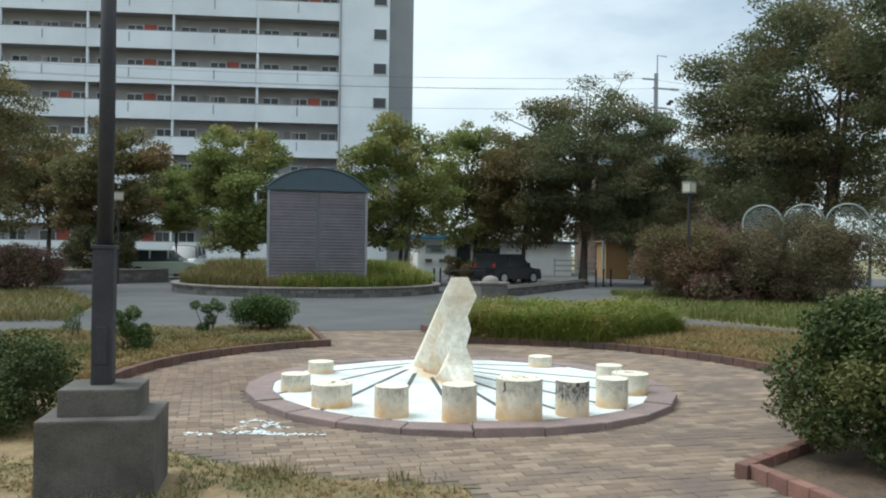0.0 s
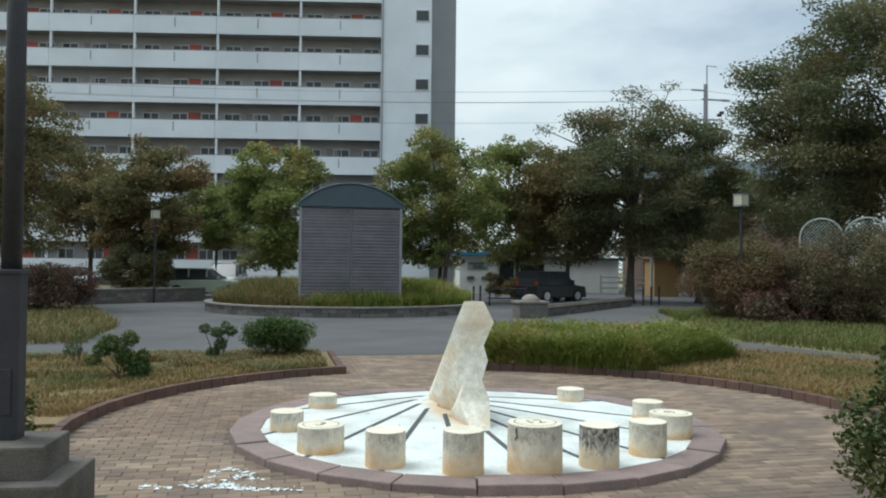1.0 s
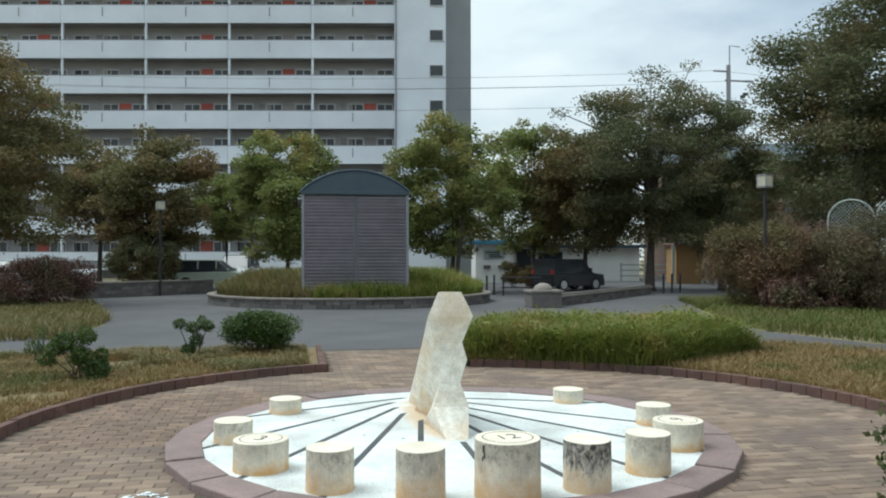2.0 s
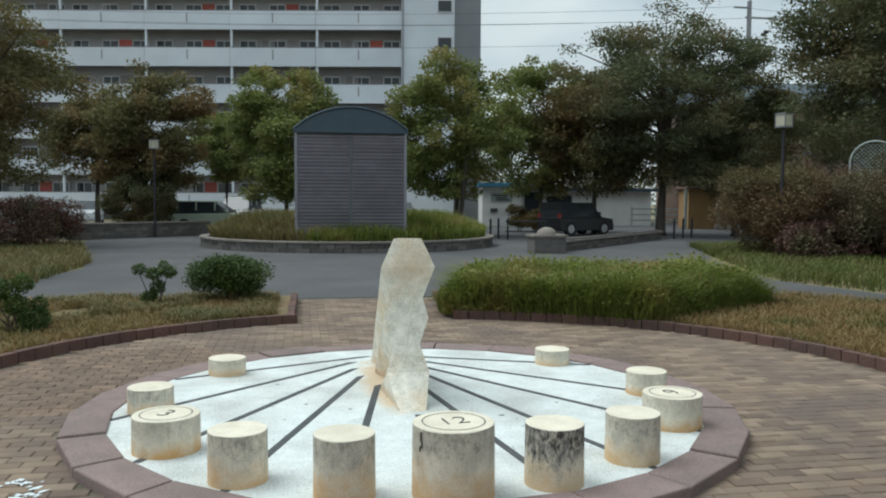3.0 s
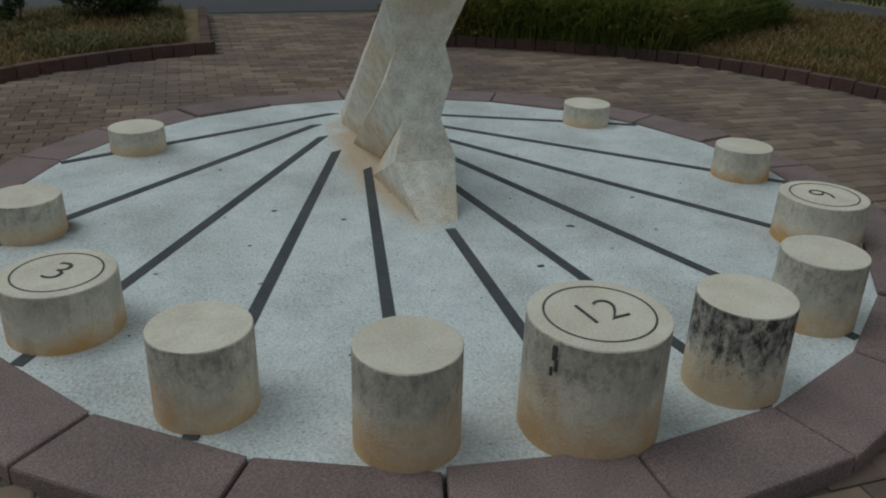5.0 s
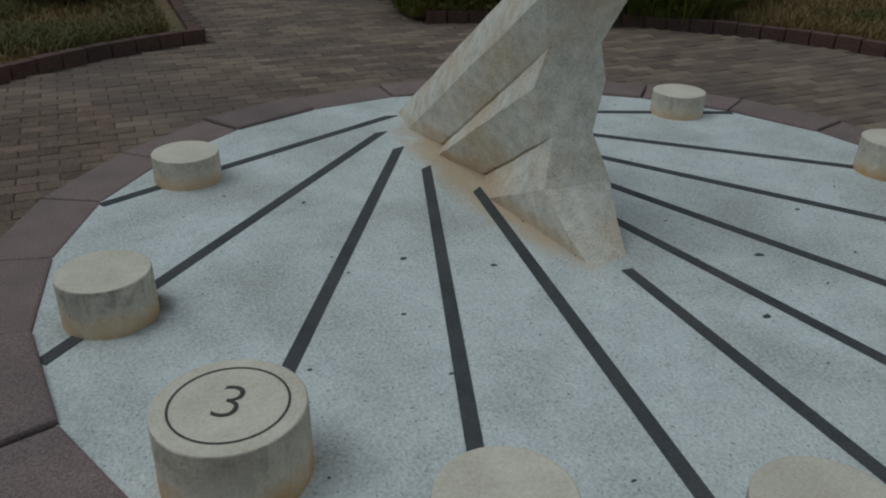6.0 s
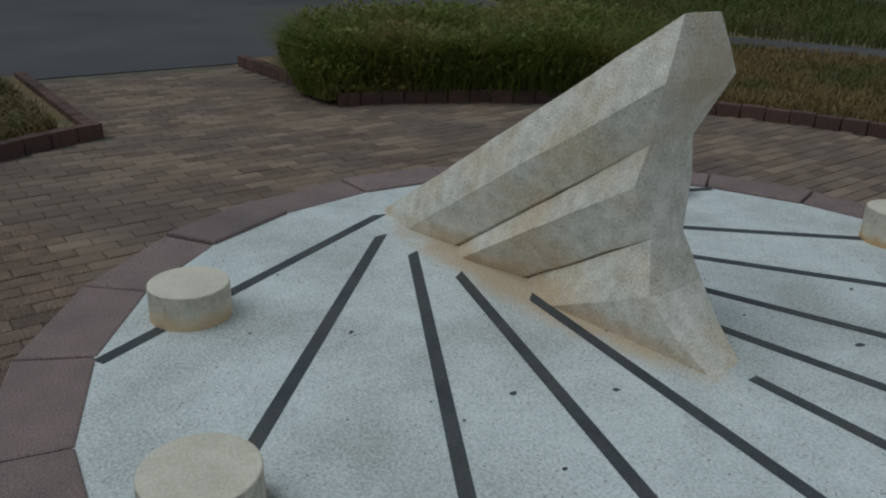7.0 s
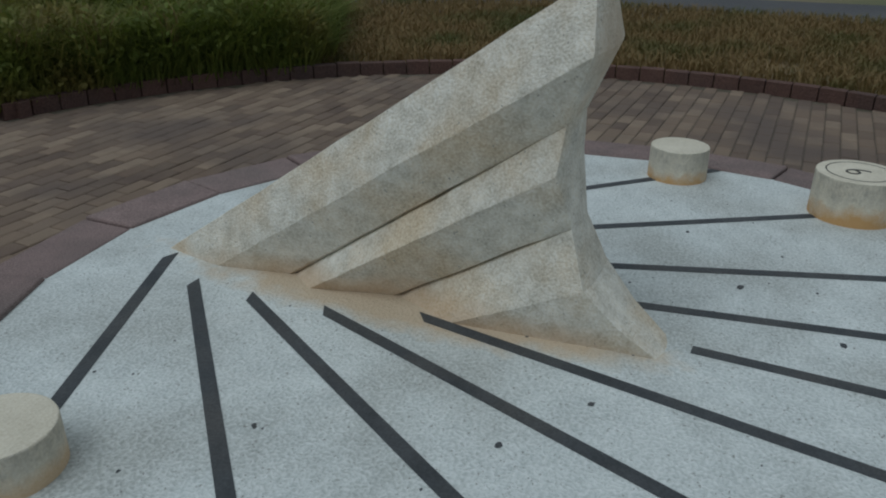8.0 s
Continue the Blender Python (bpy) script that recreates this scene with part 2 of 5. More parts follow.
M = dict(
    earth=mat("earth", (0.16, 0.13, 0.07), (0.24, 0.19, 0.10), scale=1.5, big=((0.08, 0.10, 0.03), 0.25), big_amount=0.7, bump=0.5, fine=25),
    straw=mat("dry_turf", (0.27, 0.185, 0.088), (0.155, 0.112, 0.054), scale=7, big=((0.085, 0.088, 0.030), 1.1), big_amount=0.75, bump=0.7, fine=45),
    soil=mat("dark_soil", (0.075, 0.052, 0.035), (0.11, 0.075, 0.05), scale=14, bump=0.8, fine=45, big=((0.16, 0.10, 0.06), 3.0), big_amount=0.6),
    asphalt=mat("asphalt", (0.074, 0.073, 0.077), (0.098, 0.096, 0.098), scale=0.8, rough=0.9, big=((0.052, 0.052, 0.055), 0.22), big_amount=0.7, bump=0.35, fine=120),
    joint=mat("joint_sand", (0.15, 0.125, 0.09), (0.085, 0.07, 0.052), scale=4, bump=0.4, big=((0.06, 0.06, 0.03), 1.2), big_amount=0.5),
    paver=mat("paver", (0.210, 0.145, 0.098), (0.135, 0.091, 0.067), scale=9, rough=0.88, bump=0.5, fine=90, big=((0.148, 0.104, 0.080), 1.1), big_amount=0.6, rand=0.24, speck=0.45),
    paver_field=mat("paver_field", (0.19, 0.14, 0.10), (0.14, 0.10, 0.075), scale=5, rough=0.88, bump=0.35, fine=110, rand=0.0,
                    island=[(0.112, 0.078, 0.060), (0.170, 0.118, 0.084), (0.225, 0.162, 0.114), (0.29, 0.218, 0.155), (0.14, 0.096, 0.074)], big=((0.132, 0.098, 0.079), 0.9)),
    kerb=mat("kerb_brick", (0.100, 0.052, 0.042), (0.128, 0.070, 0.054), scale=7, rough=0.9, bump=0.5, fine=60, rand=0.12, big=((0.072, 0.048, 0.042), 1.5), big_amount=0.8),
    red_kerb=mat("red_kerb", (0.215, 0.105, 0.08), (0.15, 0.08, 0.062), scale=7, rough=0.9, bump=0.4, fine=90, rand=0.2, big=((0.085, 0.055, 0.045), 2.0)),
    rim=mat("rim_stone", (0.255, 0.184, 0.170), (0.195, 0.142, 0.132), scale=6, rough=0.85, bump=0.3, fine=150, rand=0.12, big=((0.15, 0.125, 0.115), 1.8), speck=0.45, big_amount=0.6),
    dial=mat("white_terrazzo", (0.73, 0.765, 0.745), (0.61, 0.645, 0.63), scale=8, rough=0.75, bump=0.6, fine=80, big=((0.44, 0.45, 0.42), 1.7), big_amount=0.7, speck=0.5,
             spots=((0.30, 0.30, 0.28), 75.0, 0.668)),
    line=mat("slate_line", (0.045, 0.05, 0.055), (0.07, 0.075, 0.08), scale=9, rough=0.7, bump=0.2, fine=120, big=((0.11, 0.10, 0.09), 4.0)),
    carved=mat("carved_stone", (0.86, 0.82, 0.72), (0.60, 0.565, 0.48), scale=14, rough=0.88, bump=0.45, fine=95, big=((0.66, 0.50, 0.30), 2.6), big_amount=0.6, speck=0.5,
               spots=((0.36, 0.33, 0.28), 70.0, 0.69)),
    drum=drum_stone("drum_stone", 0.30, 0.55),
    drum_mould=drum_stone("drum_stone_mouldy", 0.44, 0.75),
    drum_black=drum_stone("drum_stone_black", 1.0, 0.55),
    drum_rust=drum_stone("drum_stone_rusty", 0.30, 0.95),
    ink=mat("inlay", (0.05, 0.05, 0.045), (0.09, 0.085, 0.075), scale=30, rough=0.8, bump=0.1),
    spill=mat("dried_paint", (0.72, 0.78, 0.80), (0.62, 0.67, 0.68), scale=10, rough=0.6, bump=0.2),
    concrete=mat("old_concrete", (0.115, 0.102, 0.09), (0.078, 0.07, 0.062), scale=4, rough=0.92, bump=0.5, fine=60, big=((0.05, 0.043, 0.037), 3.2), big_amount=0.85, speck=0.15),
    pole=mat("dark_pole_paint", (0.016, 0.016, 0.022), (0.026, 0.025, 0.032), scale=8, rough=0.65, bump=0.08),
    granite=mat("wall_stone", (0.15, 0.135, 0.125), (0.10, 0.094, 0.09), scale=6, rough=0.9, bump=0.5, fine=50, rand=0.3, big=((0.09, 0.085, 0.08), 1.5)),
    cap=mat("coping_stone", (0.24, 0.21, 0.185), (0.18, 0.16, 0.14), scale=5, rough=0.88, bump=0.4, fine=60, rand=0.15, big=((0.16, 0.14, 0.12), 1.2)),
    slat=mat("louvre_metal", (0.40, 0.375, 0.42), (0.33, 0.31, 0.35), scale=3, rough=0.45, bump=0.05, metallic=0.4, rand=0.08, big=((0.20, 0.19, 0.20), 0.8)),
    slate_roof=mat("blue_grey_sheet", (0.045, 0.068, 0.09), (0.06, 0.087, 0.11), scale=2, rough=0.5, bump=0.08, metallic=0.3, big=((0.05, 0.07, 0.09), 0.9)),
    frame=mat("grey_frame", (0.26, 0.26, 0.28), (0.21, 0.21, 0.23), scale=4, rough=0.45, bump=0.04, metallic=0.4),
    render=mat("white_render", (0.70, 0.74, 0.79), (0.64, 0.68, 0.74), scale=0.5, rough=0.85, bump=0.1, fine=20, big=((0.52, 0.55, 0.59), 0.2), big_amount=0.5, rand=0.03),
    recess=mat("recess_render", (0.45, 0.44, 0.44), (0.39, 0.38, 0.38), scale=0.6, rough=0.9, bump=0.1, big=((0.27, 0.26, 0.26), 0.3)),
    # holds the shade of the flats' side wall; plain grey on enclosure and slots
    grey_and_shade=mat("grey_shaded_render", (0.31, 0.32, 0.33), (0.26, 0.27, 0.28), scale=0.5, rough=0.9, bump=0.1, big=((0.22, 0.23, 0.24), 0.2)),
    red_door=mat("red_door", (0.50, 0.10, 0.07), (0.42, 0.085, 0.06), scale=2, rough=0.5, bump=0.03, rand=0.2),
    grey_door=mat("grey_door", (0.33, 0.31, 0.30), (0.28, 0.265, 0.26), scale=2, rough=0.6, bump=0.03, rand=0.2),
    alu=mat("aluminium", (0.55, 0.56, 0.57), (0.48, 0.49, 0.50), scale=5, rough=0.4, bump=0.03, metallic=0.6),
    glass=mat("dark_glass", (0.03, 0.035, 0.04), (0.045, 0.05, 0.055), scale=1, rough=0.08, bump=0.0, speck=0),
    bark=mat("bark", (0.055, 0.045, 0.04), (0.095, 0.08, 0.065), scale=9, rough=0.95, bump=0.8, fine=35),
    cream=mat("cream_render", (0.74, 0.73, 0.70), (0.66, 0.65, 0.62), scale=1, rough=0.85, bump=0.1, big=((0.42, 0.40, 0.36), 0.5)),
    blue_roof=mat("blue_roof", (0.06, 0.22, 0.33), (0.05, 0.18, 0.28), scale=2, rough=0.5, bump=0.05),
    ochre=mat("ochre_render", (0.38, 0.23, 0.10), (0.31, 0.19, 0.085), scale=1.5, rough=0.85, bump=0.1),
    brown_roof=mat("brown_roof", (0.16, 0.10, 0.08), (0.21, 0.13, 0.10), scale=2, rough=0.8, bump=0.3),
    lamp_glass=mat("milky_glass", (0.66, 0.63, 0.50), (0.58, 0.55, 0.44), scale=3, rough=0.35, bump=0.0, translucent=0.3),
    trellis=mat("white_trellis", (0.36, 0.40, 0.38), (0.27, 0.31, 0.29), scale=3, rough=0.6, bump=0.05),
    black_car=mat("black_paint", (0.010, 0.011, 0.014), (0.016, 0.016, 0.019), scale=2, rough=0.42, bump=0.0, speck=0),
    white_car=mat("white_paint", (0.66, 0.68, 0.70), (0.60, 0.62, 0.64), scale=2, rough=0.3, bump=0.0, speck=0),
    green_car=mat("pale_green_paint", (0.46, 0.52, 0.42), (0.42, 0.48, 0.39), scale=2, rough=0.3, bump=0.0, speck=0),
    rubber=mat("rubber", (0.02, 0.02, 0.02), (0.03, 0.03, 0.03), scale=20, rough=0.9),
    head=mat("lens_plastic", (0.60, 0.62, 0.62), (0.5, 0.52, 0.52), scale=5, rough=0.15, bump=0.0),
    tail=mat("red_lens", (0.35, 0.02, 0.02), (0.28, 0.02, 0.02), scale=5, rough=0.2, bump=0.0),
    wire=mat("cable", (0.10, 0.11, 0.12), (0.13, 0.14, 0.15), scale=3, rough=0.6, bump=0.0),
)


def washed_dirt(m, cx, cy, rx, ry, colour, amount=0.75):
    """A ragged patch of colour round a foot, at a place on the ground: a tan stain, a dark ring."""
    n, l = m.node_tree.nodes, m.node_tree.links
    p = n["Principled BSDF"]
    src = p.inputs["Base Color"].links[0].from_socket
    geo = n.new("ShaderNodeNewGeometry")
    mp = n.new("ShaderNodeMapping")
    mp.inputs["Location"].default_value = (-cx / rx, -cy / ry, 0)
    mp.inputs["Scale"].default_value = (1 / rx, 1 / ry, 0)
    l.new(geo.outputs["Position"], mp.inputs["Vector"])
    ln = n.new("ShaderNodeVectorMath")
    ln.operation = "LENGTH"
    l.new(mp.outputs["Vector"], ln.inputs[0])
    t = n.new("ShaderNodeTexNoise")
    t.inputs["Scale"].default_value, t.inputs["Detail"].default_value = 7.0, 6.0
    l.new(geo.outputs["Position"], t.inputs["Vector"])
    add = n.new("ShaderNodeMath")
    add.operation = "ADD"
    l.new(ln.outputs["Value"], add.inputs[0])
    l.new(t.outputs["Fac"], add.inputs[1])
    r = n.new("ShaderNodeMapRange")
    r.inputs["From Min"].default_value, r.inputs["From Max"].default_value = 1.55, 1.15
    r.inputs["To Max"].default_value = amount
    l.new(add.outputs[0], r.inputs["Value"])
    x = n.new("ShaderNodeMix")
    x.data_type = "RGBA"
    l.new(r.outputs["Result"], x.inputs["Factor"])
    l.new(src, x.inputs["A"])
    x.inputs["B"].default_value = (*colour, 1)
    l.new(x.outputs["Result"], p.inputs["Base Color"])


washed_dirt(M["dial"], -0.09, 0.72, 0.27, 1.12, (0.60, 0.44, 0.26))


def tan_bloom(m, centre, radii, colour, amount):
    """A ragged stain in the stone round a point."""
    n, l = m.node_tree.nodes, m.node_tree.links
    p = n["Principled BSDF"]
    src = p.inputs["Base Color"].links[0].from_socket
    geo = n.new("ShaderNodeNewGeometry")
    mp = n.new("ShaderNodeMapping")
    mp.inputs["Location"].default_value = [-c / r for c, r in zip(centre, radii)]
    mp.inputs["Scale"].default_value = [1 / r for r in radii]
    l.new(geo.outputs["Position"], mp.inputs["Vector"])
    ln = n.new("ShaderNodeVectorMath")
    ln.operation = "LENGTH"
    l.new(mp.outputs["Vector"], ln.inputs[0])
    t = n.new("ShaderNodeTexNoise")
    t.inputs["Scale"].default_value, t.inputs["Detail"].default_value = 9.0, 6.0
    l.new(geo.outputs["Position"], t.inputs["Vector"])
    add = n.new("ShaderNodeMath")
    add.operation = "ADD"
    l.new(ln.outputs["Value"], add.inputs[0])
    l.new(t.outputs["Fac"], add.inputs[1])
    r = n.new("ShaderNodeMapRange")
    r.inputs["From Min"].default_value, r.inputs["From Max"].default_value = 1.75, 0.95
    r.inputs["To Max"].default_value = amount
    l.new(add.outputs[0], r.inputs["Value"])
    x = n.new("ShaderNodeMix")
    x.data_type = "RGBA"
    l.new(r.outputs["Result"], x.inputs["Factor"])
    l.new(src, x.inputs["A"])
    x.inputs["B"].default_value = (*colour, 1)
    l.new(x.outputs["Result"], p.inputs["Base Color"])


tan_bloom(M["carved"], (0.0, -0.10, 0.92), (0.26, 0.11, 0.46), (0.60, 0.45, 0.30), 0.7)
tan_bloom(M["carved"], (-0.16, 0.75, 0.06), (0.16, 1.05, 0.10), (0.58, 0.38, 0.20), 0.55)


def leaf_mat(name, shades, patch, patch_scale=0.9, tl=0.22):
    return mat(name, shades[0], shades[-1], scale=2.5, rough=0.74, bump=0.0, island=shades, big=(patch, patch_scale), translucent=tl)


L = dict(
    olive=leaf_mat("leaf_olive", [(0.14, 0.175, 0.05), (0.20, 0.235, 0.068), (0.26, 0.275, 0.085), (0.165, 0.195, 0.058)], (0.27, 0.235, 0.075), 0.45, 0.4),
    dark=leaf_mat("leaf_dark", [(0.088, 0.102, 0.050), (0.114, 0.130, 0.060), (0.150, 0.160, 0.072), (0.098, 0.114, 0.054)], (0.170, 0.135, 0.062), 0.4, 0.40),
    rust=leaf_mat("leaf_rust", [(0.112, 0.112, 0.044), (0.150, 0.146, 0.056), (0.190, 0.158, 0.062), (0.122, 0.122, 0.048)], (0.21, 0.140, 0.060), 0.45, 0.35),
    laurel=leaf_mat("leaf_laurel", [(0.026, 0.041, 0.009), (0.046, 0.070, 0.013), (0.085, 0.108, 0.020), (0.034, 0.054, 0.011)], (0.092, 0.090, 0.018), 1.6),
    hedge=leaf_mat("leaf_hedge", [(0.030, 0.054, 0.011), (0.056, 0.096, 0.018), (0.088, 0.148, 0.027), (0.043, 0.076, 0.014)], (0.078, 0.118, 0.020), 2.0),
    red=leaf_mat("leaf_red", [(0.12, 0.055, 0.045), (0.16, 0.08, 0.06), (0.09, 0.055, 0.04), (0.14, 0.09, 0.05)], (0.10, 0.085, 0.04), 0.8),
    tan=leaf_mat("leaf_tan", [(0.150, 0.092, 0.044), (0.180, 0.118, 0.054), (0.128, 0.088, 0.040), (0.160, 0.090, 0.048)], (0.125, 0.110, 0.044), 0.6),
    grey=leaf_mat("leaf_greygreen", [(0.125, 0.115, 0.055), (0.155, 0.135, 0.07), (0.10, 0.095, 0.045), (0.165, 0.12, 0.07)], (0.14, 0.09, 0.05), 0.7),
    lush=leaf_mat("blade_green", [(0.11, 0.145, 0.022), (0.165, 0.205, 0.034), (0.225, 0.25, 0.048), (0.13, 0.16, 0.026)], (0.25, 0.21, 0.06), 0.9, 0.35),
    dry=leaf_mat("blade_dry", [(0.25, 0.165, 0.065), (0.19, 0.13, 0.045), (0.29, 0.20, 0.085), (0.13, 0.115, 0.035)], (0.105, 0.115, 0.03), 0.9, 0.3),
    mixed=leaf_mat("blade_mixed", [(0.150, 0.128, 0.044), (0.195, 0.150, 0.058), (0.105, 0.105, 0.034), (0.23, 0.168, 0.068)], (0.10, 0.108, 0.032), 0.7, 0.3),
    verge=leaf_mat("blade_verge", [(0.075, 0.100, 0.020), (0.110, 0.135, 0.028), (0.145, 0.165, 0.038), (0.085, 0.108, 0.022)], (0.15, 0.13, 0.045), 0.9, 0.35),
)


# ---- mesh helpers ----
def part(name, bm, material, parent=None, label="", smooth=False):
    """Links a bmesh (or a mesh) as one object under a thing, at the thing's own axes."""
    if isinstance(bm, bmesh.types.BMesh):
        me = bpy.data.meshes.new(name)
        bm.normal_update()
        bm.to_mesh(me)
        bm.free()
    else:
        me = bm
    if material and not me.materials:
        me.materials.append(material)
    if smooth:
        me.shade_smooth()
    ob = new(name, me)
    if parent:
        ob.parent = parent
    if label:
        tagged(ob, label)
    return ob


def shared(name, bm, material, smooth=False):
    me = bpy.data.meshes.new(name)
    bm.normal_update()
    bm.to_mesh(me)
    bm.free()
    me.materials.append(material)
    if smooth:
        me.shade_smooth()
    return me


def far_place(x, y):
    """The plan of the surroundings beyond the paved circle, at its true distance: the place and the growth of things there."""
    u = min(1.0, max(0.0, (y - 4.0) / 9.0))
    grow = 1.0 + 0.08 * u * u * (3 - 2 * u)
    v = Matrix.Rotation(radians(0.18) * u, 2) @ Vector((x + 1.14, y + 6.8)) * grow
    return v.x - 1.14, v.y - 6.8, grow


def far_places(p):
    return np.array([far_place(x, y)[:2] for x, y in p])


def thing(name, m, label, category, group="", kind=""):
    ob = new(name)
    ob.empty_display_size = 0.2
    x, y, grow = far_place(m.translation.x, m.translation.y)
    m = m.copy()
    m.translation = (x, y, m.translation.z)
    ob.matrix_world = m @ Matrix.Scale(grow, 4)
    return tagged(ob, label, category, group, kind)


def box(bm, cx, cy, cz, sx, sy, sz, rot=0.0, bevel=0.0):
    got = bmesh.ops.create_cube(bm, size=1.0, matrix=pose(cx, cy, cz, 0, 0, rot) @ Matrix.Diagonal((sx, sy, sz, 1)))
    if bevel:
        edges = list({e for v in got["verts"] for e in v.link_edges})
        bmesh.ops.bevel(bm, geom=edges, offset=bevel, segments=2, affect="EDGES", profile=0.6)


def boxed(cx, cy, cz, sx, sy, sz, rot=0.0, bevel=0.0):
    bm = bmesh.new()
    box(bm, cx, cy, cz, sx, sy, sz, rot, bevel)
    return bm


def drum(bm, x, y, z0, z1, r0, r1, sides=32, bevel=0.0):
    got = bmesh.ops.create_cone(bm, cap_ends=True, segments=sides, radius1=r0, radius2=r1, depth=z1 - z0,
                                matrix=Matrix.Translation((x, y, (z0 + z1) / 2)))
    if bevel:
        edges = [e for e in {e for v in got["verts"] for e in v.link_edges} if all(f.normal.z ** 2 < 0.5 for f in e.link_faces) is False]
        edges = [e for e in edges if abs(e.verts[0].co.z - e.verts[1].co.z) < 1e-5]
        bmesh.ops.bevel(bm, geom=edges, offset=bevel, segments=2, affect="EDGES", profile=0.6)


def tube(bm, points, radii, sides=7, closed=True):
    rings = []
    for i, p in enumerate(points):
        p = Vector(p)
        d = Vector(points[min(i + 1, len(points) - 1)]) - Vector(points[max(i - 1, 0)])
        q = d.to_track_quat("Z", "Y")
        rings.append([bm.verts.new(p + q @ Vector((radii[i] * math.cos(k * math.tau / sides), radii[i] * math.sin(k * math.tau / sides), 0))) for k in range(sides)])
    for a_, b_ in zip(rings, rings[1:]):
        for k in range(sides):
            bm.faces.new((a_[k], a_[(k + 1) % sides], b_[(k + 1) % sides], b_[k]))
    if closed:
        bm.faces.new(rings[0][::-1])
        bm.faces.new(rings[-1])


def slab(points, z0, z1):
    """A flat plate with the given outline."""
    bm = bmesh.new()
    low = [bm.verts.new((x, y, z0)) for x, y in points]
    face = bm.faces.new(low)
    up = bmesh.ops.extrude_face_region(bm, geom=[face])
    for v in up["geom"]:
        if isinstance(v, bmesh.types.BMVert):
            v.co.z = z1
    bmesh.ops.recalc_face_normals(bm, faces=bm.faces)
    return bm


def quads_mesh(name, v, material):
    """A mesh of loose four-cornered pieces from an array (n, 4, 3)."""
    count = len(v)
    me = bpy.data.meshes.new(name)
    me.vertices.add(count * 4)
    me.vertices.foreach_set("co", np.ascontiguousarray(v, dtype=np.float32).ravel())
    me.loops.add(count * 4)
    me.loops.foreach_set("vertex_index", np.arange(count * 4, dtype=np.int32))
    me.polygons.add(count)
    me.polygons.foreach_set("loop_start", np.arange(0, count * 4, 4, dtype=np.int32))
    me.update(calc_edges=True)
    me.materials.append(material)
    return me


RNG = np.random.default_rng(7)


def unit(v):
    return v / np.maximum(np.linalg.norm(v, axis=-1, keepdims=True), 1e-9)


def leaves(centres, size, flat=0.4, spread=0.5):
    """Pointed leaves, one at each centre, at random angles; flat: how far they lie level."""
    count = len(centres)
    along = RNG.normal(size=(count, 3))
    along[:, 2] *= 1 - flat
    along[:, 2] -= 0.25
    along = unit(along)
    up = unit(RNG.normal(size=(count, 3)) * spread + np.array([0, 0, 1.0]))
    side = unit(np.cross(along, up))
    s = size * RNG.uniform(0.65, 1.3, size=(count, 1))
    lift = np.cross(side, along) * s * 0.12
    tip, base = centres + along * s * 0.5, centres - along * s * 0.5
    return np.stack([base, centres + side * s * 0.28 + lift, tip, centres - side * s * 0.28 + lift], axis=1)


def clump_points(clumps, count, skin=0.45):
    """Points in a set of soft clumps (x, y, z, rx, rz), denser towards their skins."""
    clumps = np.array(clumps)
    w = clumps[:, 3] ** 2 * clumps[:, 4]
    pick = RNG.choice(len(clumps), size=count, p=w / w.sum())
    d = unit(RNG.normal(size=(count, 3)))
    r = RNG.uniform(0.25, 1.0, size=(count, 1)) ** skin * RNG.uniform(0.85, 1.12, size=(count, 1))
    c = clumps[pick]
    return c[:, :3] + d * r * np.stack([c[:, 3], c[:, 3], c[:, 4]], axis=1)


def blades(xy, base_z, height, lean=0.35, width=0.012):
    """Grass blades: tapered strips in two steps, bent over."""
    count = len(xy)
    h = height * RNG.uniform(0.55, 1.25, size=(count, 1))
    ang = RNG.uniform(0, math.tau, count)
    face = np.stack([np.cos(ang), np.sin(ang), np.zeros(count)], axis=1)
    bend = np.stack([-np.sin(ang), np.cos(ang), np.zeros(count)], axis=1) * h * lean * RNG.uniform(0.2, 1.4, size=(count, 1))
    base = np.column_stack([xy, base_z])
    w = width * RNG.uniform(0.7, 1.4, size=(count, 1))
    mid = base + bend * 0.35 + np.array([0, 0, 1.0]) * h * 0.6
    top = base + bend + np.array([0, 0, 1.0]) * h * (1 - 0.25 * lean)
    low = np.stack([base - face * w, base + face * w, mid + face * w * 0.8, mid - face * w * 0.8], axis=1)
    high = np.stack([mid - face * w * 0.8, mid + face * w * 0.8, top + face * w * 0.1, top - face * w * 0.1], axis=1)
    return np.concatenate([low, high])


def scatter(test, x0, x1, y0, y1, count):
    """Random places in a rectangle that pass a test of two arrays."""
    p = np.column_stack([RNG.uniform(x0, x1, count), RNG.uniform(y0, y1, count)])
    return p[test(p[:, 0], p[:, 1])]


def patchy(p, scale, cut):
    return np.array([noise.noise(Vector((x * scale, y * scale, 3.1))) > cut for x, y in p])


# ---- ground, road, paving ----
CX, CY, CR = 0.35, 0.35, 4.5        # the paved circle
OUT0, OUT1 = -0.95, 1.35            # the way out beyond it
IN0, IN1 = -1.2, 0.98               # the way in

bm = bmesh.new()
bmesh.ops.create_grid(bm, x_segments=40, y_segments=40, size=450)
for v in bm.verts:
    v.co.z = -0.03
tagged(part("ground", bm, M["earth"]), "bare earth and turf reaching to the horizon", "ground", kind="structure")

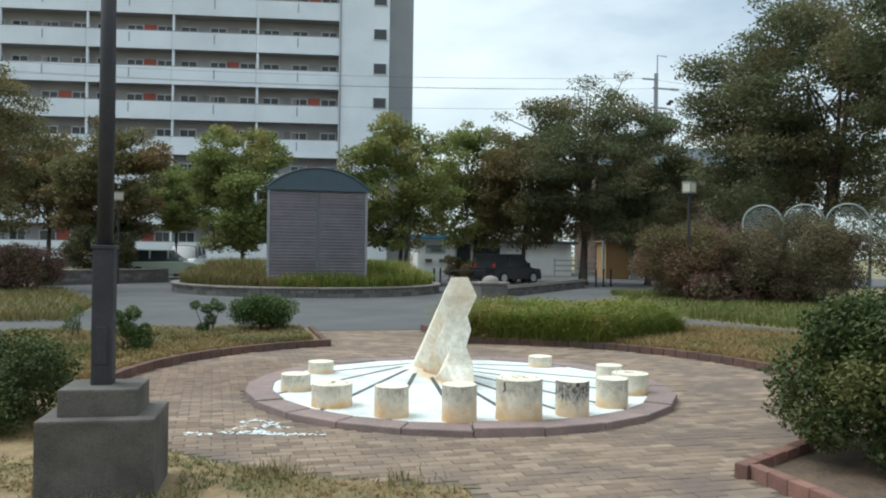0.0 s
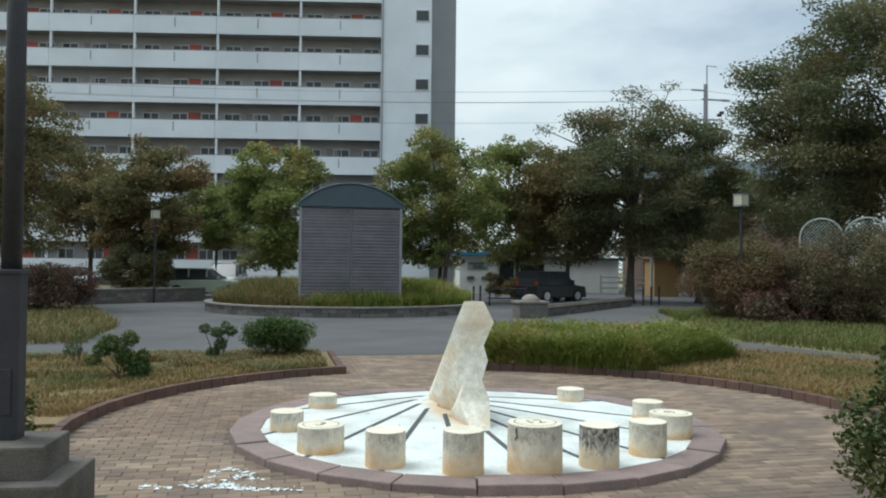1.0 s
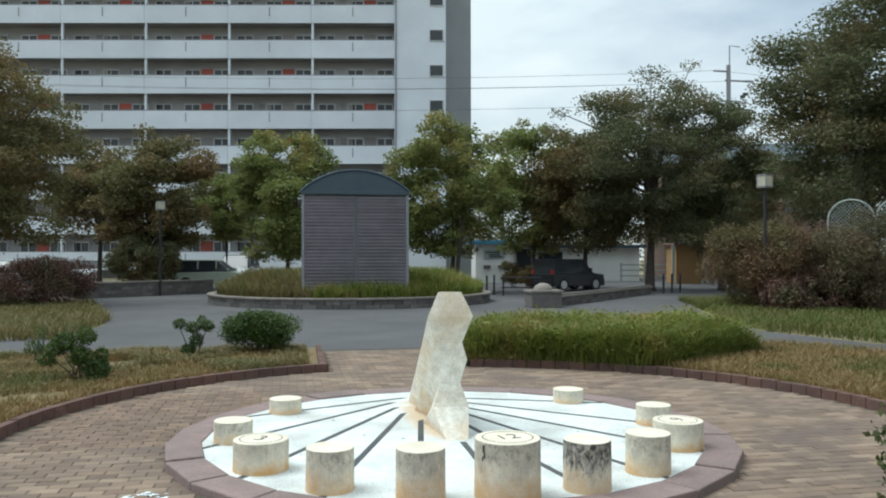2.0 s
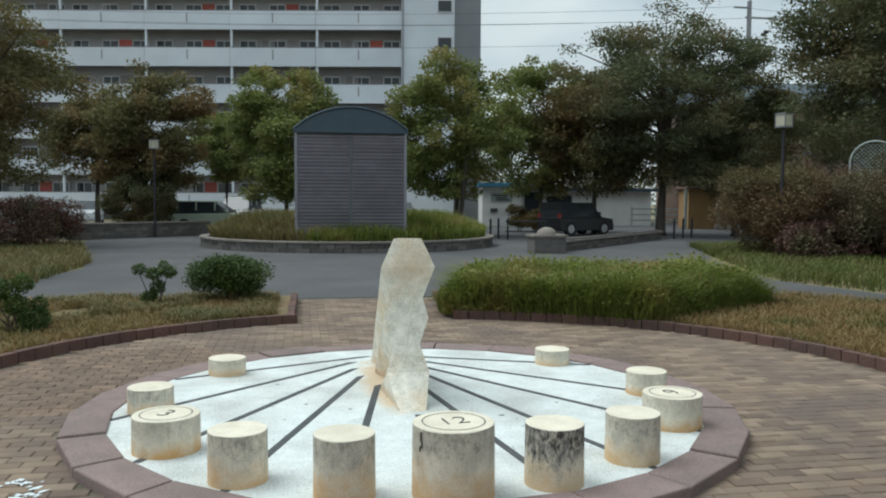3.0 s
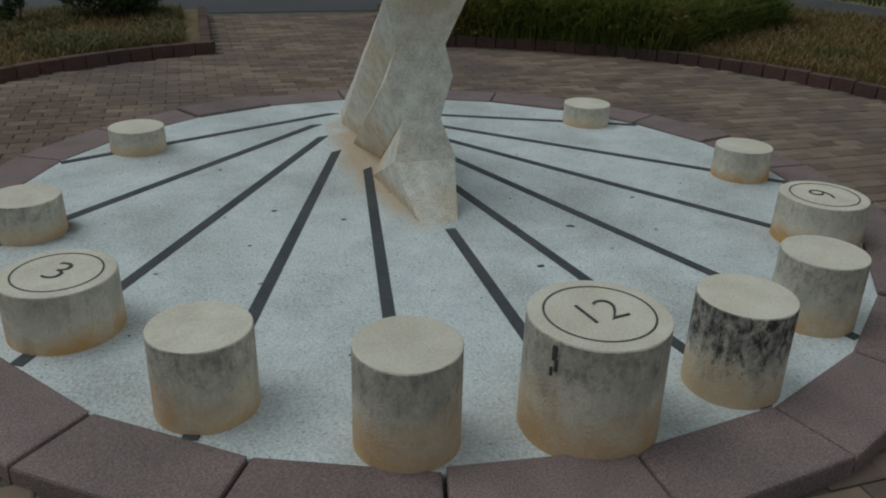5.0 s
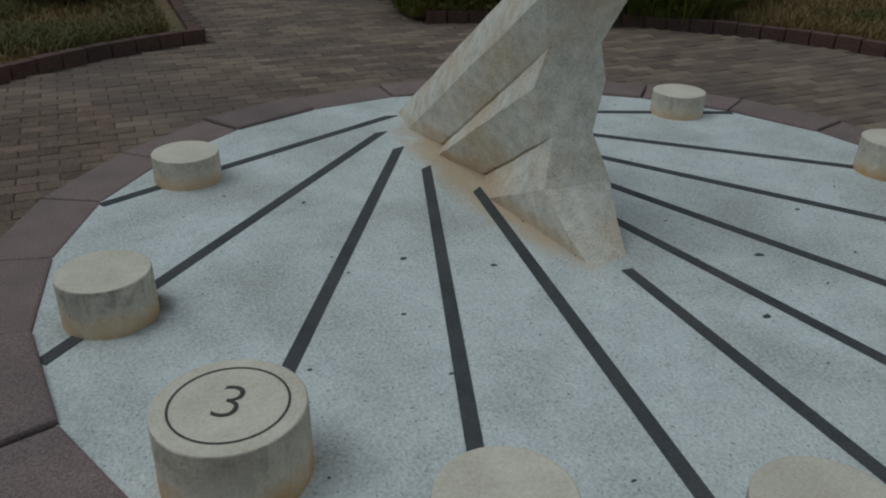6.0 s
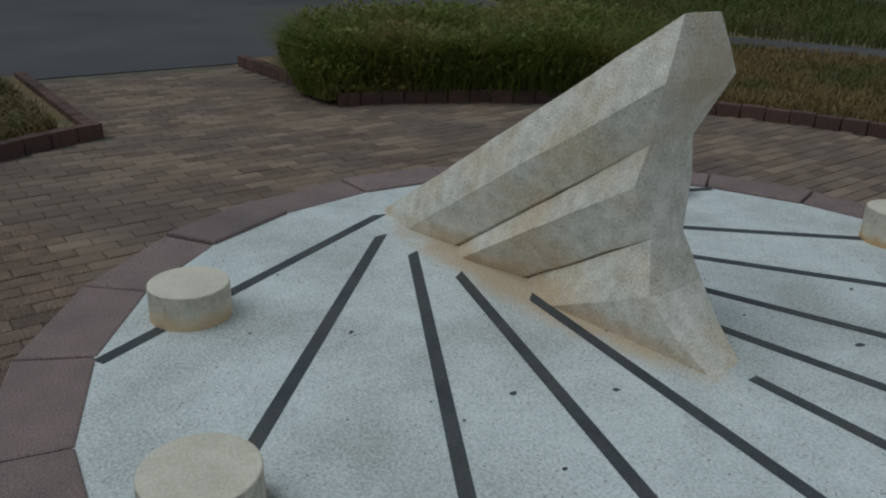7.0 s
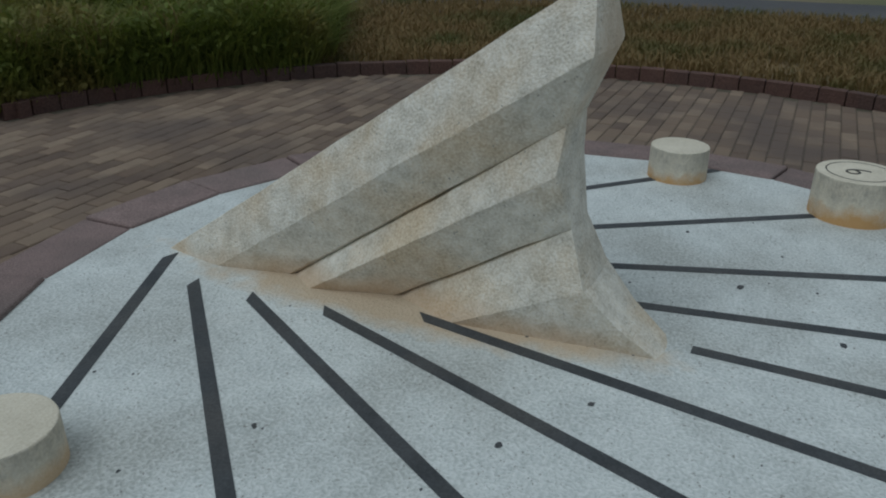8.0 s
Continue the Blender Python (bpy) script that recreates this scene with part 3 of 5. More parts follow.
ROAD = [(-40, -6), (-14, -4), (-11.5, 0.5), (-9.3, 4.2), (-7.3, 6.4), (-5.4, 7.15), (-2.6, 7.35), (-0.95, 7.18), (1.35, 7.18), (2.9, 7.4),
        (4.8, 7.1), (6.4, 5.9), (7.5, 4.4), (8.6, 2.2), (9.3, -2), (12.4, -3), (11.9, 1.5), (10.8, 4.6), (9.6, 6.4), (8.8, 8.7), (9.3, 11.2),
        (11.2, 16.2), (13.3, 19.8), (16, 22.5), (26, 24.5), (45, 26), (45, 49), (-45, 51), (-45, 27), (-9.0, 27.2), (-8.6, 25), (-8.0, 21.6),
        (-6.3, 15.5), (-5.6, 12.5), (-5.9, 11.0), (-7.5, 9.5), (-10.2, 6.9), (-14, 2.5), (-40, 0)]
tagged(part("road", slab([far_place(x, y)[:2] for x, y in ROAD], -0.028, -0.014), M["asphalt"]), "worn grey asphalt path and car park", "road", kind="structure")


def on_paving(x, y, margin=0.0):
    r = np.hypot(x - CX, y - CY)
    out_way = (x > OUT0 - margin) & (x < OUT1 + margin) & (y > 3.8) & (y < 7.42)
    in_way = (x > IN0 - margin) & (x < IN1 + margin) & (y < -3.4) & (y > -11.2)
    return (r < CR + margin) | out_way | in_way


steps = [(CX + CR * math.cos(a), CY + CR * math.sin(a)) for a in np.linspace(0, math.tau, 96, endpoint=False)]
bed = slab(steps, -0.026, -0.010)
pavement = tagged(part("pavement", bed, M["joint"]), "brown brick paving in running bond round the sundial", "paving", kind="structure")
part("path_bed", boxed((OUT0 + OUT1) / 2, 6.06, -0.0185, OUT1 - OUT0, 2.7, 0.015), M["joint"], pavement)
part("path_bed", boxed((IN0 + IN1) / 2, -7.6, -0.0185, IN1 - IN0, 7.2, 0.015), M["joint"], pavement)

# raised turf beds on both sides of the way out, held by brick kerbs


def bed_shape(a0, a1, outer):
    arc = [(CX + (CR + 0.05) * math.cos(a), CY + (CR + 0.05) * math.sin(a)) for a in np.linspace(radians(a0), radians(a1), 40)]
    return arc + outer


LEFT_BED = bed_shape(107.5, 176, [(-7.6, 1.0), (-9.0, 3.8), (-7.2, 6.15), (-5.3, 6.95), (-2.6, 7.15), (-1.0, 7.05)])
RIGHT_BED = bed_shape(77, -22, [(6.9, -1.4), (9.2, -1.2), (8.4, 2.2), (7.3, 4.3), (6.25, 5.7), (4.7, 6.9), (2.9, 7.2), (1.4, 7.05)])
NEAR_BED = bed_shape(212, 250.0, [(-1.22, -11.0), (-7.5, -12.5), (-8.5, -6.0)])
WEST_BED = bed_shape(176.2, 211.9, [(-8.5, -5.98), (-7.7, 0.95)])
for name, outline in (("left", LEFT_BED), ("right", RIGHT_BED), ("near", NEAR_BED), ("west", WEST_BED)):
    b = slab([far_place(x, y)[:2] for x, y in outline], -0.025, {"near": 0.012, "west": 0.018}.get(name, 0.055))
    tagged(part("lawn", b, M["straw"]), "strip of dry yellowed turf beside the paving", "lawn", kind="structure")


# ---- the sundial: white dial with a stone rim ----
DZ, RIM_IN, RIM_OUT = 0.06, 2.232, 2.535
DIAL_TURN = 0.65                     # degrees by which the dial's noon line is turned
STALK = {12: 0.463, 1: 0.410, 2: 0.359, 3: 0.295, 4: 0.250, 5: 0.209}


MARKS = {12: (-0.059, -2.061), 1: (-0.649, -1.993), 2: (-1.233, -1.640), 3: (-1.721, -0.988), 4: (-1.982, 0.020), 5: (-1.516, 1.277),
         7: (1.608, 1.237), 8: (2.004, -0.058), 9: (1.767, -0.994), 10: (1.160, -1.674), 11: (0.542, -1.993)}


def turned(x, y):
    v = pose(0, 0, 0, 0, 0, DIAL_TURN) @ Vector((x, y, 0))
    return v.x, v.y


def marker_place(k):
    return MARKS[k]


dial = thing("sundial", pose(0, 0, 0, 0, 0, DIAL_TURN), "large white ground sundial with a pinkish stone rim", "sundial")
corners = [(RIM_IN + 0.01) / math.cos(radians(7.5)) * Vector((math.cos(radians(15 * k)), math.sin(radians(15 * k)))) for k in range(24)]
bm = slab([(c.x, c.y) for c in corners], -0.02, DZ)
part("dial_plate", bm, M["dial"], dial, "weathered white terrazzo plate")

bm = bmesh.new()
half = radians(7.5)
gap = 0.006
ri, ro = RIM_IN / math.cos(half), RIM_OUT / math.cos(half)
pts = []
for r, s in ((ri, -1), (ro, -1), (ro, 1), (ri, 1)):
    pts.append(Vector((r * math.cos(half), s * (r * math.sin(half) - gap), 0)))
for p in pts:
    p.x = min(max(p.x, RIM_IN), RIM_OUT)
lo = [bm.verts.new((p.x, p.y, -0.02)) for p in pts]
hi = [bm.verts.new((p.x, p.y, 0.074)) for p in pts]
bm.faces.new(lo[::-1])
bm.faces.new(hi)
for k in range(4):
    bm.faces.new((lo[k], lo[(k + 1) % 4], hi[(k + 1) % 4], hi[k]))
top_edges = [e for e in bm.edges if e.verts[0].co.z > 0 and e.verts[1].co.z > 0]
bmesh.ops.bevel(bm, geom=top_edges, offset=0.012, segments=2, affect="EDGES", profile=0.5)
rim_mesh = shared("rim_block", bm, M["rim"])
for k in range(24):
    ob = part("rim_block", rim_mesh, None, dial)
    ob.matrix_basis = pose(0, 0, random.uniform(-0.004, 0.004), 0, random.uniform(-0.3, 0.3), 15 * k + 7.5)

INNER = {12: (0.004, -0.436), 1: (-0.195, 0.573), 2: (-0.313, 0.952), 3: (-0.339, 1.293), 4: (-0.335, 1.589), 5: (-0.160, 1.865)}
for k in (7, 8, 9, 10, 11, 12, 1, 2, 3, 4, 5):
    h = k if k < 6 or k == 12 else 12 - k
    sx = -1 if 6 < k < 12 else 1
    p0 = Vector((INNER[h][0] * sx - (0.04 if sx < 0 else 0), INNER[h][1]))
    q = Vector(marker_place(k))
    d = (q - p0).normalized()
    away = p0.dot(d)
    reach = -away + math.sqrt(away ** 2 - p0.length ** 2 + (RIM_IN + 0.005) ** 2)
    end = p0 + d * reach
    n2 = Vector((-d.y, d.x)) * 0.027
    skew = 0.0 if k == 12 else 0.03 * sx
    b = slab([tuple(p0 + n2 - d * skew), tuple(p0 - n2 + d * skew), tuple(end - n2), tuple(end + n2)], DZ - 0.01, DZ + 0.003)
    part("hour_line", b, M["line"], dial)

# pits and grit on the plate
gp = random.Random(11)
pits = [(-0.817, 0.016, 0.016), (-0.49, -0.187, 0.018), (0.62, -0.55, 0.022), (1.15, -0.25, 0.016), (-1.05, 0.75, 0.012), (0.27, -0.95, 0.022)]
pits += [(gp.uniform(-1.7, 1.7), gp.uniform(-1.7, 1.6), gp.uniform(0.004, 0.010)) for _ in range(60)]
for x, y, rr in pits:
    bm = bmesh.new()
    ring = [bm.verts.new((x + rr * gp.uniform(0.5, 1.3) * math.cos(q * math.tau / 8), y + rr * gp.uniform(0.4, 0.9) * math.sin(q * math.tau / 8), DZ + 0.0015)) for q in range(8)]
    bm.faces.new(ring)
    bmesh.ops.extrude_face_region(bm, geom=bm.faces[:])
    for v in ring:
        v.co.z = DZ - 0.004
    part("pit", bm, M["line"], dial)

# ---- the gnomon: a carved, ribbed stone wedge ----
SIDE = [  # half width, y and z at the front edge; half width, y, z where it meets the dial
    ((0.110, 0.000, 1.365), (0.075, 1.93, 0.055)),
    ((0.165, -0.020, 1.250), (0.105, 1.79, 0.05)),
    ((0.214, -0.036, 1.138), (0.134, 1.615, 0.05)),
    ((0.134, 0.059, 0.889), (0.070, 1.28, 0.05)),
    ((0.182, 0.067, 0.721), (0.149, 1.125, 0.05)),
    ((0.105, 0.018, 0.514), (0.055, 0.775, 0.05)),
    ((0.170, -0.058, 0.306), (0.168, 0.465, 0.05)),
    ((0.135, -0.190, 0.165), (0.130, 0.06, 0.05)),
    ((0.100, -0.335, 0.055), (0.100, -0.30, 0.05)),
]
# each valley between two ribs is cut a little deeper, as a narrow crevice
CUT, NOTCH = [], []
for i, (f, b) in enumerate(SIDE):
    CUT.append((f, b))
    if i in (3, 5):
        NOTCH.append(len(CUT))
        CUT.append(((f[0], f[1] - 0.001, f[2] - 0.006), (b[0], b[1] - 0.02, 0.05)))
        CUT.append(((f[0] + 0.001, f[1] - 0.002, f[2] - 0.012), (b[0] + 0.002, b[1] - 0.04, 0.05)))
SIDE = CUT
STEPS = 14
bm = bmesh.new()
grid = {}
for s in (-1, 1):
    for i, (f, b) in enumerate(SIDE):
        for j in range(STEPS + 1):
            u = j / STEPS
            w = [f[c] + (b[c] - f[c]) * u for c in range(3)]
            if i in NOTCH:
                w[0] = max(0.004, w[0] - 0.035 * min(1, u * 4) * (0.75 + 0.5 * noise.noise(Vector((w[1] * 5, i, s)))))
            jig = 0.006 if 0 < j < STEPS else 0.002
            nv = noise.noise_vector(Vector((w[0] * s * 7, w[1] * 6, w[2] * 7 + s)))
            grid[s, i, j] = bm.verts.new((w[0] * s - 0.020 + nv.x * jig, w[1] + nv.y * jig * 0.5, w[2] + nv.z * jig))
last = len(SIDE) - 1
for s in (-1, 1):
    for i in range(last):
        for j in range(STEPS):
            q = (grid[s, i, j], grid[s, i, j + 1], grid[s, i + 1, j + 1], grid[s, i + 1, j])
            bm.faces.new(q if s < 0 else q[::-1])
for j in range(STEPS):
    bm.faces.new((grid[-1, 0, j], grid[1, 0, j], grid[1, 0, j + 1], grid[-1, 0, j + 1]))
COLS = 6
front = {}
for i in range(last + 1):
    a_, b_ = grid[-1, i, 0], grid[1, i, 0]
    for c in range(COLS + 1):
        if c in (0, COLS):
            front[i, c] = a_ if c == 0 else b_
        else:
            p = a_.co.lerp(b_.co, c / COLS)
            belly = math.sin(math.pi * c / COLS) * (0.02 if i else 0.012)
            nv = noise.noise_vector(p * 6)
            front[i, c] = bm.verts.new(p + Vector((0, -belly, 0)) + nv * 0.008)
for i in range(last):
    for c in range(COLS):
        bm.faces.new((front[i, c], front[i + 1, c], front[i + 1, c + 1], front[i, c + 1]))
bm.faces.new([grid[-1, 0, 0]] + [front[0, c] for c in range(1, COLS)] + [grid[1, 0, 0]])
bmesh.ops.recalc_face_normals(bm, faces=bm.faces)
sharp = [e for e in bm.edges if e.is_manifold and e.calc_face_angle(0) > radians(20) and e.is_convex]
bmesh.ops.bevel(bm, geom=sharp, offset=0.006, segments=2, affect="EDGES", profile=0.5, clamp_overlap=True)
gnomon = tagged(part("sundial_gnomon", bm, M["carved"]), "carved pale stone gnomon with ribbed flanks", "gnomon")
gnomon.matrix_world = pose(0, 0, 0, 0, 0, DIAL_TURN)
gnomon.data.shade_smooth()
gnomon.data.set_sharp_from_angle(angle=radians(13))


# ---- hour markers ----
def numeral(text, size):
    cu = bpy.data.curves.new("numeral", "FONT")
    cu.body, cu.size, cu.align_x, cu.align_y, cu.extrude = text, size, "CENTER", "CENTER", 0.0015
    cu.offset = -0.004
    tmp = new("numeral", cu)
    me = bpy.data.meshes.new_from_object(tmp)
    bpy.data.objects.remove(tmp)
    me.materials.append(M["ink"])
    return me


LOOK = {12: "drum_mould", 1: "drum_mould", 2: "drum_mould", 11: "drum_black", 10: "drum_mould", 3: "drum_rust", 9: "drum_rust",
        4: "drum_mould", 8: "drum_rust", 5: "drum", 7: "drum"}
for k in (12, 1, 2, 3, 4, 5, 7, 8, 9, 10, 11):
    x, y = turned(*marker_place(k))
    h = k if k < 6 or k == 12 else 12 - k
    tall = STALK[h] - DZ
    numbered = k in (12, 3, 9)
    r = {12: 0.228, 3: 0.213, 9: 0.213}.get(k, 0.170)
    turn = math.degrees(math.atan2(x, 2.0 - y)) if k != 12 else 9.0
    word = {12: "numbered twelve", 3: "numbered three", 9: "numbered nine"}.get(k, "plain topped")
    size_word = "tall" if tall > 0.28 else "low" if tall < 0.2 else "middling"
    stain = "blackened" if LOOK[k] == "drum_black" else "mould-stained" if LOOK[k] == "drum_mould" else "rust-stained" if LOOK[k] == "drum_rust" else "cream"
    t = thing("hour_marker", pose(x, y, DZ, 0, 0, turn), f"{size_word} {stain} stone drum, {word}, on the dial", "stone drum", "hour markers of the sundial")
    bm = bmesh.new()
    drum(bm, 0, 0, -0.01, tall, r, r * 0.985, 48)
    rings = [e for e in bm.edges if e.verts[0].co.z > 0.01 and e.verts[1].co.z > 0.01]
    bmesh.ops.bevel(bm, geom=rings, offset=0.006, segments=2, affect="EDGES", profile=0.5)
    for v in bm.verts:
        n3 = noise.noise(Vector((v.co.x * 9 + k, v.co.y * 9, v.co.z * 9)))
        if v.co.z < tall - 0.002:
            v.co.xy *= 1 + 0.012 * n3
    d = part("drum", bm, M[LOOK[k]], t)
    if numbered:
        bm = bmesh.new()
        rr, segs = r * 0.74, 64
        ins = [bm.verts.new((rr * math.cos(i * math.tau / segs), rr * math.sin(i * math.tau / segs), tall + 0.0015)) for i in range(segs)]
        outs = [bm.verts.new(((rr + 0.007) * math.cos(i * math.tau / segs), (rr + 0.007) * math.sin(i * math.tau / segs), tall + 0.0015)) for i in range(segs)]
        for i in range(segs):
            bm.faces.new((ins[i], outs[i], outs[(i + 1) % segs], ins[(i + 1) % segs]))
        part("ring_inlay", bm, M["ink"], t, "thin black ring let into the top")
        nm = part("numeral", numeral(str(k), 0.18 if k == 12 else 0.20), None, t, f"black numeral {k}")
        nm.matrix_basis = pose(0, 0, tall + 0.0018)

    if k == 12:      # a black crack below the rim
        bm = bmesh.new()
        for a_, z, w, h in ((-159, tall - 0.045, 0.014, 0.05), (-157, tall - 0.085, 0.009, 0.04), (-161, tall - 0.11, 0.007, 0.03)):
            box(bm, (r - 0.001) * math.cos(radians(a_)), (r - 0.001) * math.sin(radians(a_)), z, 0.008, w, h, a_, 0.002)
        part("crack", bm, M["ink"], t, "black crack below the rim")

# a dark brown ring in the dial's colour at the foot of one drum
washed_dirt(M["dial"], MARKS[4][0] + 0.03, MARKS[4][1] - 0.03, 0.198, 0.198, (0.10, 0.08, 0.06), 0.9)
# dried white paint spilt on the paving
bm = bmesh.new()
gp = random.Random(4)
trail = [(-3.15 + 0.75 * u, -1.78 - 0.06 * u + 0.05 * math.sin(u * 17)) for u in np.linspace(0, 1, 34)]
trail += [(-2.50 + 0.16 * math.cos(a_), -1.62 + 0.30 * math.sin(a_)) for a_ in np.linspace(0.6, 5.2, 26)]
trail += [(-2.38 + 0.10 * math.cos(a_), -1.75 + 0.20 * math.sin(a_)) for a_ in np.linspace(0, 4.6, 18)]
trail += [(-2.50 + 0.55 * u, -1.93 - 0.13 * u) for u in np.linspace(0, 1, 26)]
for i, (x0, y0) in enumerate(trail * 3):
    if gp.random() < 0.25:
        continue
    x, y, rr = x0 + gp.gauss(0, 0.030), y0 + gp.gauss(0, 0.026), gp.uniform(0.004, 0.016)
    n_v, turn, long = 9, gp.uniform(0, 3.1), gp.uniform(1.0, 2.6)
    ring = []
    for q in range(n_v):
        rad = rr * gp.uniform(0.5, 1.4)
        u, w = rad * long * math.cos(q * math.tau / n_v), rad * math.sin(q * math.tau / n_v)
        ring.append(bm.verts.new((x + u * math.cos(turn) - w * math.sin(turn), y + u * math.sin(turn) + w * math.cos(turn), 0.003 + i * 0.00001)))
    bm.faces.new(ring)
tagged(part("paint_spill", bm, M["spill"]), "splashes of dried white paint on brick paving", "paint stain", kind="stuff")


# ---- near lamp post on its stepped pedestal ----
post = thing("lamp_post", pose(-3.615, -3.40, 0.0, 0, 0, -5), "dark painted lamp post on a stepped concrete pedestal", "lamp post")
part("pedestal", boxed(0, 0, 0.265, 0.74, 0.67, 0.57, 0, 0.018), M["concrete"], post, "weathered concrete lower block")
part("plinth", boxed(-0.01, 0.02, 0.635, 0.51, 0.46, 0.19, 0, 0.015), M["concrete"], post, "weathered concrete upper block")
bm = bmesh.new()
box(bm, -0.03, 0.04, 1.185, 0.142, 0.142, 1.01, 0, 0.02)
box(bm, -0.03, 0.04, 1.675, 0.16, 0.16, 0.03, 0, 0.008)
part("sleeve", bm, M["pole"], post)
bm = bmesh.new()
tube(bm, [(-0.03, 0.04, 1.64), (-0.03, 0.04, 3.0), (-0.03, 0.04, 4.6)], [0.056, 0.053, 0.048], 16)
part("shaft", bm, M["pole"], post, smooth=True)
part("hatch", boxed(-0.03, -0.034, 1.0, 0.08, 0.012, 0.26, 0, 0.004), M["pole"], post)


# ---- kerbs ----
bm = boxed(0, 0, 0, 0.2105, 0.10, 0.20, 0, 0.006)
kerb_mesh = shared("kerb_brick", bm, M["kerb"])
bm = boxed(0, 0, 0, 0.21, 0.105, 0.19, 0, 0.010)
red_mesh = shared("kerb_brick", bm, M["red_kerb"])


def kerb_run(places, mesh, label):
    root = tagged(new("kerb", boxed_mesh), label, "kerb", kind="structure")
    root.matrix_world = pose(places[0][0], places[0][1], 0.0)
    for x, y, turn in places:
        ob = new("kerb_brick", mesh)
        ob.parent = root
        ob.matrix_parent_inverse = root.matrix_world.inverted()
        ob.matrix_basis = pose(x, y, 0.012 + random.uniform(-0.004, 0.004), random.uniform(-0.8, 0.8), 0, turn + random.uniform(-0.5, 0.5))


boxed_mesh = shared("kerb_seat", boxed(0, 0, -0.05, 0.2, 0.09, 0.05), M["joint"])


def arc_places(a0, a1, r):
    count = max(2, int(abs(radians(a1 - a0)) * r / 0.212))
    return [(CX + r * math.cos(a), CY + r * math.sin(a), math.degrees(a) + 90) for a in np.radians(np.linspace(a0, a1, count))]


def line_places(x0, y0, x1, y1):
    n_ = max(2, int(math.hypot(x1 - x0, y1 - y0) / 0.212) + 1)
    turn = math.degrees(math.atan2(y1 - y0, x1 - x0))
    return [(x0 + (x1 - x0) * i / (n_ - 1), y0 + (y1 - y0) * i / (n_ - 1), turn) for i in range(n_)]


kerb_run(arc_places(107.6, 205, CR + 0.05) + line_places(-1.0, 4.75, -0.97, 7.2), kerb_mesh, "dark brown brick kerb curving round the paving")
kerb_run(arc_places(77, -35, CR + 0.05) + line_places(1.4, 4.8, 1.43, 7.2), kerb_mesh, "dark brown brick kerb along the grass bank")
kerb_run(line_places(1.02, -4.12, 2.65, -3.28) + line_places(1.04, -4.28, 1.04, -9.0), red_mesh, "red brick edging of the shrub bed")
tagged(part("lawn", slab([(1.08, -4.12), (2.65, -3.25), (4.3, -2.3), (9.0, -2.3), (9.0, -10), (1.08, -10)], -0.025, 0.03), M["soil"]),
       "bare soil and dead leaves in the shrub bed", "lawn", kind="structure")


# ---- grass ----
def arc_r(x, y):
    return np.hypot(x - CX, y - CY)


def stuff(name, arr, material, label, category="grass"):
    flat = arr.reshape(-1, 3)
    if flat[:, 1].max() > 4.0:
        flat = np.column_stack([far_places(flat[:, :2]), flat[:, 2]])
    arr = flat.reshape(arr.shape)
    return tagged(part(name, quads_mesh(name, arr, material), None), label, category, kind="stuff")


def bank(x, y):
    """The long grass bank on the way out: 1 inside, falling to 0 at its rim."""
    edge = np.minimum(arc_r(x, y) - (CR - 0.01), 7.15 - y)
    edge = np.minimum(edge, x - 1.12 - 0.45 * np.maximum(0, y - 5.3))
    slant = np.minimum(6.3 - x, (y - 3.55 - 0.55 * np.maximum(0, x - 3.9)) * 1.2)
    return np.clip(np.minimum(edge, slant) / 0.34, 0, 1)


p = scatter(lambda x, y: bank(x, y) > 0.02, 0.9, 6.4, 2.2, 7.2, 90000)
k = bank(p[:, 0], p[:, 1])
hump = np.array([noise.noise(Vector((x * 0.9, y * 0.9, 0))) for x, y in p])
tuft = np.array([noise.noise(Vector((x * 3.3, y * 3.3, 5))) for x, y in p])
tall = (0.24 + 0.38 * k + 0.16 * hump + 0.14 * tuft)[:, None]
stuff("long_grass", blades(p, np.full(len(p), 0.05), tall, 0.85, 0.007), L["lush"], "bank of long green unmown grass")
q = p[::4]
h4 = tall[::4, 0] * RNG.uniform(0.35, 1.0, len(q))
stuff("weeds", leaves(np.column_stack([q, 0.05 + h4]) + RNG.normal(size=(len(q), 3)) * 0.02, 0.075, 0.2, 0.9), L["lush"], "broad-leaved weeds among the long grass", "weeds")
q = p[(tuft > 0.25) & (k > 0.5)][::5]
stuff("seed_heads", blades(q, np.full(len(q), 0.30), 0.42, 0.6, 0.004), L["dry"], "dry stalks standing out of the long grass", "grass")

in_left = lambda x, y: (arc_r(x, y) > CR + 0.1) & (y < 6.95 - 0.02 * (x + 2.6) ** 2) & (x < -1.2) & (y > 1.1)
p = scatter(in_left, -9.2, -1.1, 1.0, 7.1, 48000)
p = p[patchy(p, 0.9, -0.35)]
stuff("dry_grass", blades(p, np.full(len(p), 0.05), 0.13, 0.7, 0.006), L["dry"], "thin dry yellow grass on the turf strip")
p = scatter(lambda x, y: in_left(x, y) & (y > 4.3), -8.5, -1.2, 4.3, 7.0, 26000)
p = p[patchy(p, 1.1, 0.02)]
stuff("grass_tufts", blades(p, np.full(len(p), 0.05), 0.17, 0.9, 0.006), L["mixed"], "green and yellow grass tufts along the path")

p = scatter(lambda x, y: (arc_r(x, y) > CR + 0.1) & (bank(x, y) < 0.3) & (x > 3.4) & (np.hypot(x, y) < 9.6) & (y > -1.5), 3.4, 9.4, -1.5, 6.0, 42000)
p = p[patchy(p, 0.8, -0.55)]
stuff("dry_grass", blades(p, np.full(len(p), 0.05), 0.15, 0.7, 0.006), L["dry"], "thin dry grass beside the curved path")
